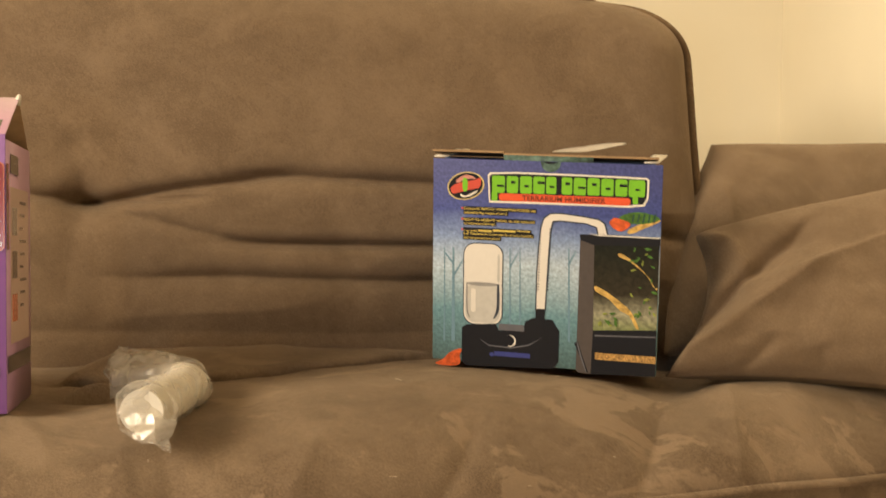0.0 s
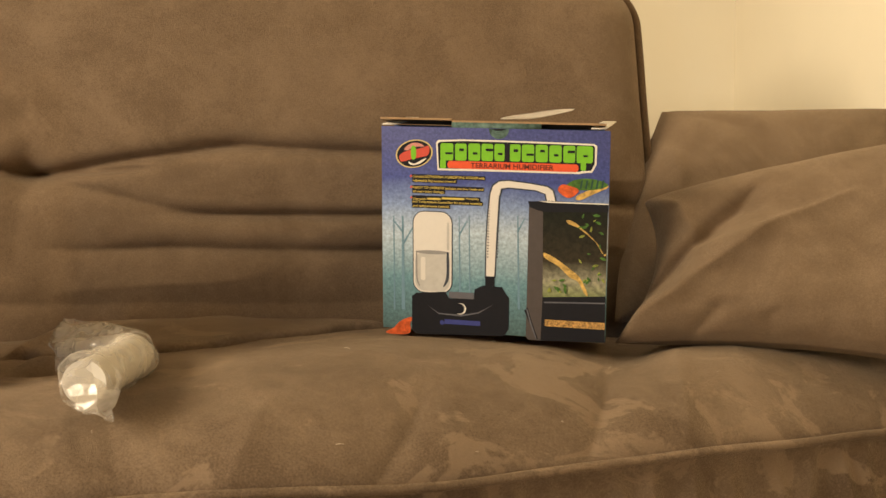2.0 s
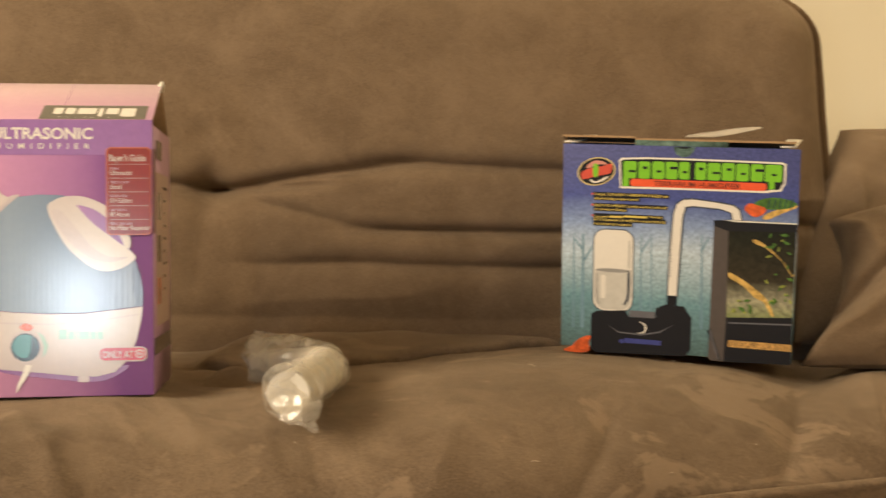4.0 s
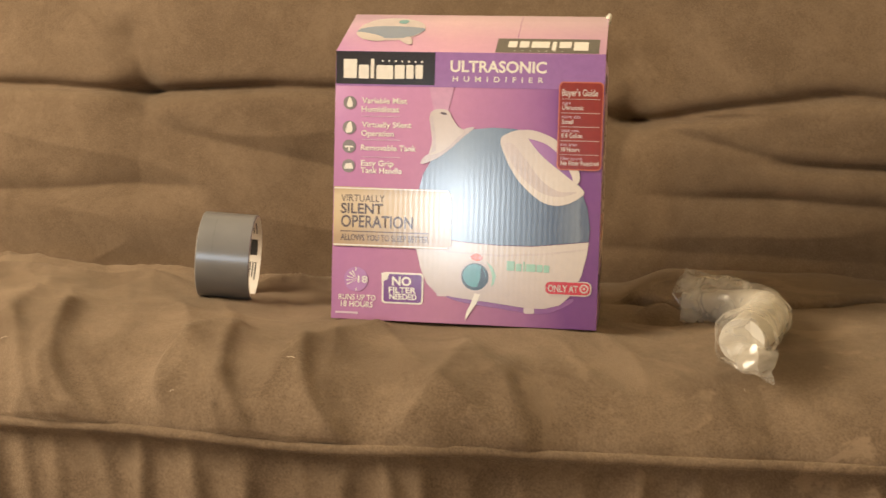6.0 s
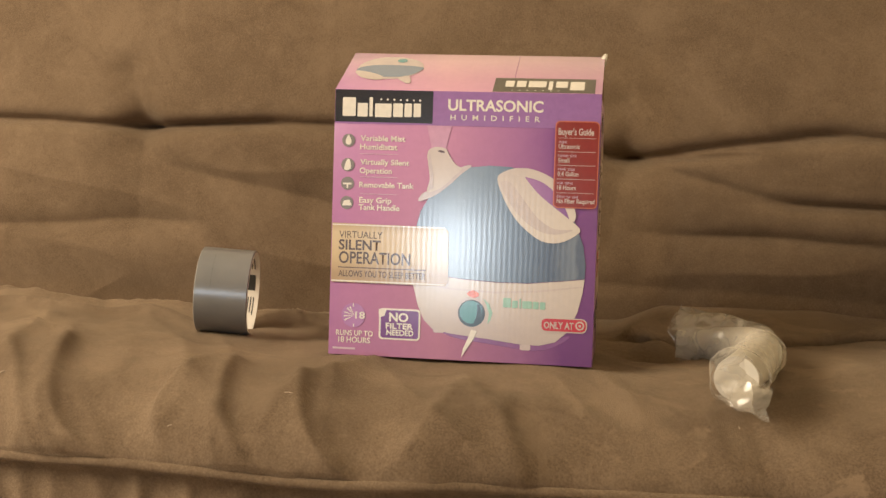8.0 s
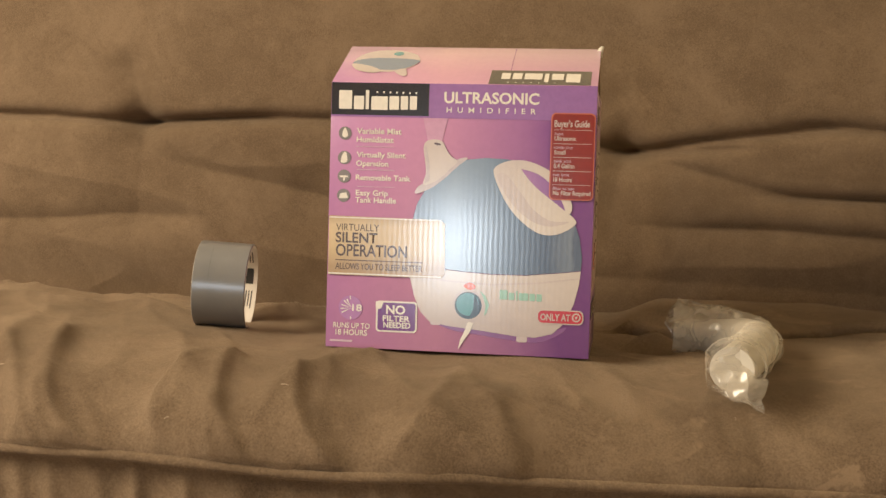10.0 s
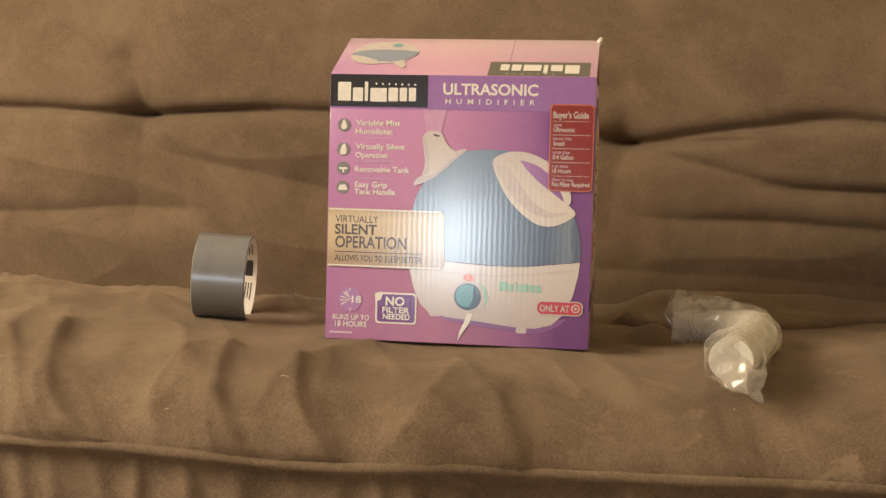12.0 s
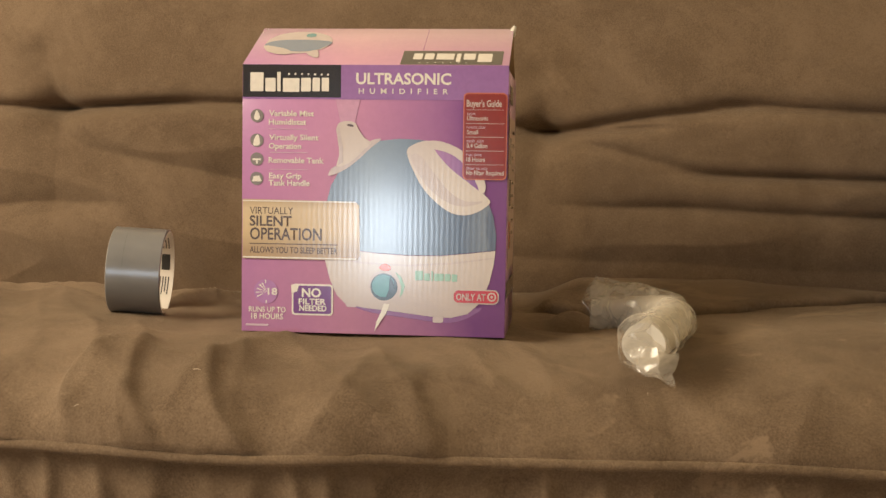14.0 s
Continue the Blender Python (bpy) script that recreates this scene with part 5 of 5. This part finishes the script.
flat(fogger_front, 'leaf_print', [(212.9, 71.1), (213.7, 73.4), (215.7, 74.5), (215.0, 72.2)], F_LEAF, 12.75, True)
flat(fogger_front, 'leaf_print', [(219.1, 66.5), (220.8, 67.8), (223.0, 67.5), (221.2, 66.2)], F_LEAF, 13.0, True)
flat(fogger_front, 'leaf_print', [(200.1, 102.9), (202.5, 105.0), (205.8, 104.9), (203.3, 102.8)], F_LEAF2, 13.25, True)
flat(fogger_front, 'leaf_print', [(212.1, 59.4), (209.4, 61.0), (208.6, 64.1), (211.3, 62.4)], F_LEAF, 13.5, True)
flat(fogger_front, 'leaf_print', [(209.7, 115.1), (207.5, 115.1), (206.0, 116.8), (208.2, 116.7)], F_LEAF, 13.75, True)
flat(fogger_front, 'leaf_print', [(184.2, 47.7), (181.9, 47.0), (179.7, 48.1), (182.1, 48.8)], F_LEAF2, 14.0, True)
flat(fogger_front, 'leaf_print', [(189.0, 52.7), (186.3, 53.6), (184.9, 56.1), (187.7, 55.3)], F_LEAF, 14.25, True)
flat(fogger_front, 'leaf_print', [(181.0, 47.4), (179.2, 49.7), (179.4, 52.8), (181.3, 50.5)], F_LEAF, 14.5, True)
flat(fogger_front, 'leaf_print', [(170.9, 46.3), (170.0, 48.3), (170.6, 50.4), (171.6, 48.4)], F_LEAF2, 14.75, True)
flat(fogger_front, 'leaf_print', [(181.0, 58.8), (183.9, 60.9), (187.4, 60.5), (184.5, 58.4)], F_LEAF, 15.0, True)
flat(fogger_front, 'leaf_print', [(181.4, 48.5), (180.0, 50.4), (180.3, 52.8), (181.7, 50.9)], F_LEAF, 15.25, True)
flat(fogger_front, 'leaf_print', [(172.9, 46.9), (171.4, 49.2), (171.9, 51.9), (173.4, 49.6)], F_LEAF2, 15.5, True)
flat(fogger_front, 'leaf_print', [(188.1, 46.5), (185.9, 49.8), (186.6, 53.8), (188.8, 50.5)], F_LEAF, 15.75, True)
flat(fogger_front, 'leaf_print', [(180.1, 49.1), (177.5, 50.5), (176.5, 53.5), (179.2, 52.1)], F_LEAF, 16.0, True)
flat(fogger_front, 'leaf_print', [(174.0, 58.7), (176.5, 60.1), (179.2, 59.4), (176.7, 58.0)], F_LEAF2, 16.25, True)
flat(fogger_front, 'cable', [(146.8, 26.6), (150.3, 29.8), (155.2, 14.6), (161.2, -1.5), (159.0, -1.6), (153.5, 12.2)], F_BLACK, 5)
flat(fogger_front, 'cable', [(149.0, 27.9), (149.9, 28.8), (154.3, 14.5), (159.6, -1.1), (158.7, -1.2), (153.0, 13.3)], F_GREY, 6)
flat(fogger_front, 'green_shape', [(186.2, 152.7), (192.5, 157.9), (203.1, 160.4), (215.9, 159.5), (226.6, 155.2), (220.4, 151.1), (209.9, 149.2), (197.1, 148.8), (188.5, 149.1)], F_LEAF, 3, True)
flat(fogger_front, 'orange_shape', [(178.3, 149.2), (182.9, 154.1), (189.4, 152.8), (198.1, 149.9), (197.2, 145.6), (189.8, 141.0), (182.2, 144.0)], F_REDORANGE, 4, True)
flat(fogger_front, 'twig_shape', [(197.3, 143.4), (208.8, 149.2), (224.6, 154.0), (226.3, 151.9), (212.2, 145.0), (201.7, 139.7), (196.3, 139.5)], F_BRANCH, 2, True)
flat(fogger_front, 'green_stripe', [(201.0, 158.6), (202.7, 158.7), (201.3, 150.4), (199.6, 150.4)], F_TEALDARK, 5)
flat(fogger_front, 'green_stripe', [(206.1, 158.8), (207.8, 158.8), (206.4, 150.6), (204.7, 150.6)], F_TEALDARK, 5)
flat(fogger_front, 'green_stripe', [(211.2, 158.9), (212.9, 159.0), (211.5, 150.8), (209.8, 150.7)], F_TEALDARK, 5)
flat(fogger_front, 'green_stripe', [(216.3, 159.1), (218.0, 159.2), (216.6, 151.0), (214.9, 150.9)], F_TEALDARK, 5)
flat(fogger_front, 'green_stripe', [(221.4, 159.3), (223.1, 159.3), (221.7, 151.1), (220.0, 151.1)], F_TEALDARK, 5)
flat(fogger_front, 'tree_stem', [(20.7, 116.8), (22.5, 116.9), (23.9, 20.3), (20.1, 20.1)], F_STEM, 1)
flat(fogger_front, 'tree_stem', [(11.9, 116.5), (12.8, 116.5), (13.5, 19.7), (11.6, 19.6)], F_STEM, 1)
flat(fogger_front, 'tree_stem', [(79.5, 119.2), (80.4, 119.2), (82.2, 23.9), (80.4, 23.7)], F_STEM, 1)
flat(fogger_front, 'tree_stem', [(138.6, 121.6), (139.7, 121.6), (142.5, 27.5), (140.3, 27.4)], F_STEM, 1)
flat(fogger_front, 'tree_stem', [(89.8, 119.6), (90.5, 119.6), (92.3, 24.5), (90.9, 24.4)], F_STEM, 1)
flat(fogger_front, 'tree_stem', [(21.7, 98.8), (11.2, 111.9), (11.9, 113.1), (22.4, 101.1)], F_STEM, 1)
flat(fogger_front, 'tree_stem', [(21.7, 89.7), (33.2, 108.3), (34.2, 107.7), (22.7, 87.4)], F_STEM, 1)
flat(fogger_front, 'tree_stem', [(80.2, 101.3), (88.0, 115.1), (88.6, 114.2), (80.9, 99.1)], F_STEM, 1)
flat(fogger_front, 'tree_stem', [(138.4, 106.1), (145.8, 119.6), (146.5, 118.8), (139.6, 103.9)], F_STEM, 1)

# ---- tape roll ----
TAPE = plain("silver_tape", (0.25, 0.25, 0.25), 0.30, 0.35, vary=0.06, scale=30, bump=0.16)
TAPE_EDGE = plain("tape_edge", (0.22, 0.22, 0.22), 0.5, 0.3, vary=0.1, scale=200)
CORE = plain("white_core_card", (0.72, 0.68, 0.60), 0.6, vary=0.04)
TAPE_INK = plain("black_ink", (0.03, 0.03, 0.03), 0.5)
R_OUT, R_MID, R_IN, HALF = 0.0395, 0.0382, 0.0372, 0.024
tape = empty_thing("tape_roll", pose(-0.510, 1.022, 0.4555 + R_OUT, 0, 2.5, 16), "roll of silver duct tape standing on its edge", "tape")


def lathe(profile, sides=72):
    """Turns a closed outline of (x, radius) pairs round the x axis."""
    n = len(profile)
    bm = bmesh.new()
    rings = [[bm.verts.new((x, r * math.cos(k * math.tau / sides), r * math.sin(k * math.tau / sides))) for x, r in profile] for k in range(sides)]
    for k in range(sides):
        for i in range(n):
            bm.faces.new((rings[k][i], rings[k][(i + 1) % n], rings[(k + 1) % sides][(i + 1) % n], rings[(k + 1) % sides][i]))
    bmesh.ops.recalc_face_normals(bm, faces=bm.faces[:])
    return bm


def sharp(ob, deg=35):
    me = ob.data
    for e in me.edges:
        e.use_edge_sharp = False
    me.set_sharp_from_angle(angle=radians(deg))
    return ob


sharp(part("winding", lathe([(-HALF, R_MID), (-HALF, R_OUT - 0.0006), (-HALF + 0.0006, R_OUT), (HALF - 0.0006, R_OUT), (HALF, R_OUT - 0.0006), (HALF, R_MID)]), TAPE, tape))
sharp(part("core", lathe([(-HALF - 0.0003, R_IN), (-HALF - 0.0003, R_MID), (HALF + 0.0003, R_MID), (HALF + 0.0003, R_IN)]), CORE, tape, "white card core"))


def core_mark(name, a0, a1, x0, x1, mat):
    """A patch on the inside of the core, from angle a0 to a1 above the rear."""
    r = R_IN - 0.0002
    return part(name, grid_bm(1, 6, lambda u, v: Vector((x0 + (x1 - x0) * u, r * math.cos(radians(a0 + (a1 - a0) * v)), r * math.sin(radians(a0 + (a1 - a0) * v))))), mat, tape, smooth=False)


core_mark("label_block", -4, 20, 0.0125, 0.0205, TAPE_INK)
for k in range(4):
    core_mark("text_bar", 30, 30 + 18 + 5 * (k % 2), 0.0115 + 0.0026 * k, 0.0125 + 0.0026 * k, TAPE_INK)
    core_mark("text_bar", -38 - 4 * (k % 2), -14, 0.0115 + 0.0026 * k, 0.0125 + 0.0026 * k, TAPE_INK)
part("tape_end", grid_bm(1, 10, lambda u, v: Vector((-HALF + 0.014 + 0.0007 * u, -(R_OUT + 0.0002) * math.cos(0.2 + 0.9 * v), (R_OUT + 0.0002) * math.sin(0.2 + 0.9 * v)))), TAPE_EDGE, tape, smooth=False)

# ---- bagged hose ----
HOSE = plain("white_hose_plastic", (0.64, 0.60, 0.52), 0.45, vary=0.05, scale=40)
MOUTH = plain("hose_inside_plastic", (0.58, 0.54, 0.47), 0.5, vary=0.1, scale=60)


def film_material():
    """Thin clear film: mostly see-through, a little milky where it is creased, with sharp glints."""
    m, nodes, links, b = nodes_of("clear_film")
    n = noise_tex(nodes, links, 55, 3, 0.5, 0.8)
    bp = nodes.new("ShaderNodeBump")
    bp.inputs["Strength"].default_value, bp.inputs["Distance"].default_value = 0.5, 0.002
    links.new(n.outputs["Fac"], bp.inputs["Height"])
    shine = nodes.new("ShaderNodeBsdfGlossy")
    shine.inputs["Roughness"].default_value = 0.17
    links.new(bp.outputs["Normal"], shine.inputs["Normal"])
    milky, through_light = nodes.new("ShaderNodeBsdfDiffuse"), nodes.new("ShaderNodeBsdfTranslucent")
    for k in (milky, through_light):
        k.inputs["Color"].default_value = (0.88, 0.84, 0.76, 1)
    clear = nodes.new("ShaderNodeBsdfTransparent")
    clear.inputs[0].default_value = (0.97, 0.96, 0.94, 1)

    def blend(factor, one, two):
        k = nodes.new("ShaderNodeMixShader")
        k.inputs[0].default_value = factor
        links.new(one.outputs[0], k.inputs[1])
        links.new(two.outputs[0], k.inputs[2])
        return k

    body = blend(0.11, blend(0.5, milky, through_light), shine)
    out = blend(0.3, clear, body)
    mr = nodes.new("ShaderNodeMapRange")
    mr.inputs[1].default_value, mr.inputs[2].default_value, mr.inputs[3].default_value, mr.inputs[4].default_value = 0.35, 0.7, 0.16, 0.50
    links.new(n.outputs["Fac"], mr.inputs[0])
    links.new(mr.outputs[0], out.inputs[0])
    links.new(out.outputs[0], nodes["Material Output"].inputs["Surface"])
    nodes.remove(b)
    return m


FILM = film_material()
bag = empty_thing("bagged_hose", pose(-0.04, 0.96, 0.455), "short white hose bent inside a crumpled clear plastic bag", "hose")


def smooth_path(knots, n):
    """Points along a Catmull-Rom curve through the knots."""
    k = [Vector(p) for p in knots]
    k = [2 * k[0] - k[1]] + k + [2 * k[-1] - k[-2]]
    out = []
    for i in range(n + 1):
        s = i / n * (len(k) - 3)
        j = min(int(s), len(k) - 4)
        t = s - j
        a, b, c, d = k[j:j + 4]
        out.append(0.5 * (2 * b + (c - a) * t + (2 * a - 5 * b + 4 * c - d) * t * t + (3 * b - a - 3 * c + d) * t ** 3))
    return out


HOSE_PATH = [(-0.003, -0.030, 0.018), (0.004, 0.010, 0.019), (0.011, 0.055, 0.020), (0.013, 0.095, 0.020), (-0.002, 0.132, 0.019), (-0.030, 0.150, 0.016), (-0.060, 0.156, 0.013)]
hose_pts = smooth_path(HOSE_PATH, 60)
sharp(part("hose", tube_bm(hose_pts, lambda s: 0.0168 - 0.003 * smooth01((s - 0.6) / 0.2), 28), HOSE, bag))
sharp(part("hose_mouth", tube_bm([hose_pts[0] + Vector((0, -0.0012, 0)), hose_pts[0] + Vector((0, 0.002, 0))], 0.0169, 28), MOUTH, bag, "round open end of the hose"))


def crumple(p, seed, sharpness):
    """Offset of a creased film at p: flat facets that meet in sharp lines."""
    q = p * sharpness + Vector((seed, 0, 0))
    return Vector((abs(noise.noise(q)), abs(noise.noise(q + Vector((5, 0, 0)))), abs(noise.noise(q + Vector((0, 7, 0)))))) - Vector((0.2, 0.2, 0.2))


sleeve = tube_bm(hose_pts, lambda s: 0.0192 + 0.004 * math.exp(-(s / 0.10) ** 2) + 0.006 * smooth01((s - 0.55) / 0.3), 40, caps=False)
for v in sleeve.verts:
    v.co += crumple(v.co, 0.0, 32) * 0.006
    v.co.z = max(v.co.z, -0.001)
part("film_sleeve", sleeve, FILM, bag, "crumpled clear plastic film")


def film_flap(corners, amount, seed, folds=60):
    a, b, c, d = (Vector(p) for p in corners)

    def f(u, v):
        p = a.lerp(b, u).lerp(d.lerp(c, u), v)
        return p + crumple(p, seed, folds) * amount
    return part("film_flap", grid_bm(26, 26, f), FILM, bag, "loose end of clear film")


# the near end is folded flat over the hose's mouth and hangs down to a point
film_flap([(-0.022, -0.034, 0.018), (0.002, -0.030, 0.040), (0.022, -0.030, 0.012), (0.004, -0.048, -0.003)], 0.006, 1)
film_flap([(-0.018, -0.040, 0.004), (0.006, -0.046, 0.018), (0.022, -0.032, 0.012), (0.020, -0.055, -0.008)], 0.005, 4)
film_flap([(-0.016, -0.040, 0.014), (-0.006, -0.048, -0.002), (0.012, -0.052, -0.003), (0.006, -0.046, 0.020)], 0.004, 6)
# the far end stands up in loose crumpled sheets
film_flap([(-0.072, 0.150, 0.022), (-0.060, 0.174, 0.046), (-0.018, 0.160, 0.040), (-0.030, 0.140, 0.030)], 0.012, 2, 40)
film_flap([(-0.069, 0.148, 0.018), (-0.060, 0.172, 0.046), (-0.044, 0.150, 0.020), (-0.060, 0.138, 0.000)], 0.013, 7, 45)
film_flap([(-0.066, 0.146, 0.020), (-0.050, 0.142, 0.026), (-0.042, 0.134, 0.004), (-0.058, 0.136, -0.002)], 0.008, 9, 60)
film_flap([(-0.034, 0.148, 0.030), (-0.014, 0.152, 0.040), (0.008, 0.128, 0.040), (-0.010, 0.120, 0.036)], 0.006, 12, 50)

# ---- lint on the seat ----
LINT = plain("pale_lint", (0.62, 0.52, 0.40), 0.9, vary=0.2)
rng = random.Random(5)
lint_bm = bmesh.new()
for _ in range(18):
    u, v = rng.uniform(0.30, 0.92), rng.uniform(0.29, 0.60)
    turn, length = rng.uniform(0, math.pi), rng.uniform(0.002, 0.007)
    p = seat_point(u, v) + Vector((0, -0.0006, 0.0010))
    d = Vector((math.cos(turn), 0.4 * math.sin(turn), 0.3 * math.sin(turn))) * length
    tube_bm([p - d / 2, p + Vector((0, 0, 0.0006)), p + d / 2], 0.00022, 4, lint_bm)
tagged(part("lint", lint_bm, LINT), "scattered pale lint fibres on the brown seat", "lint", kind="stuff")
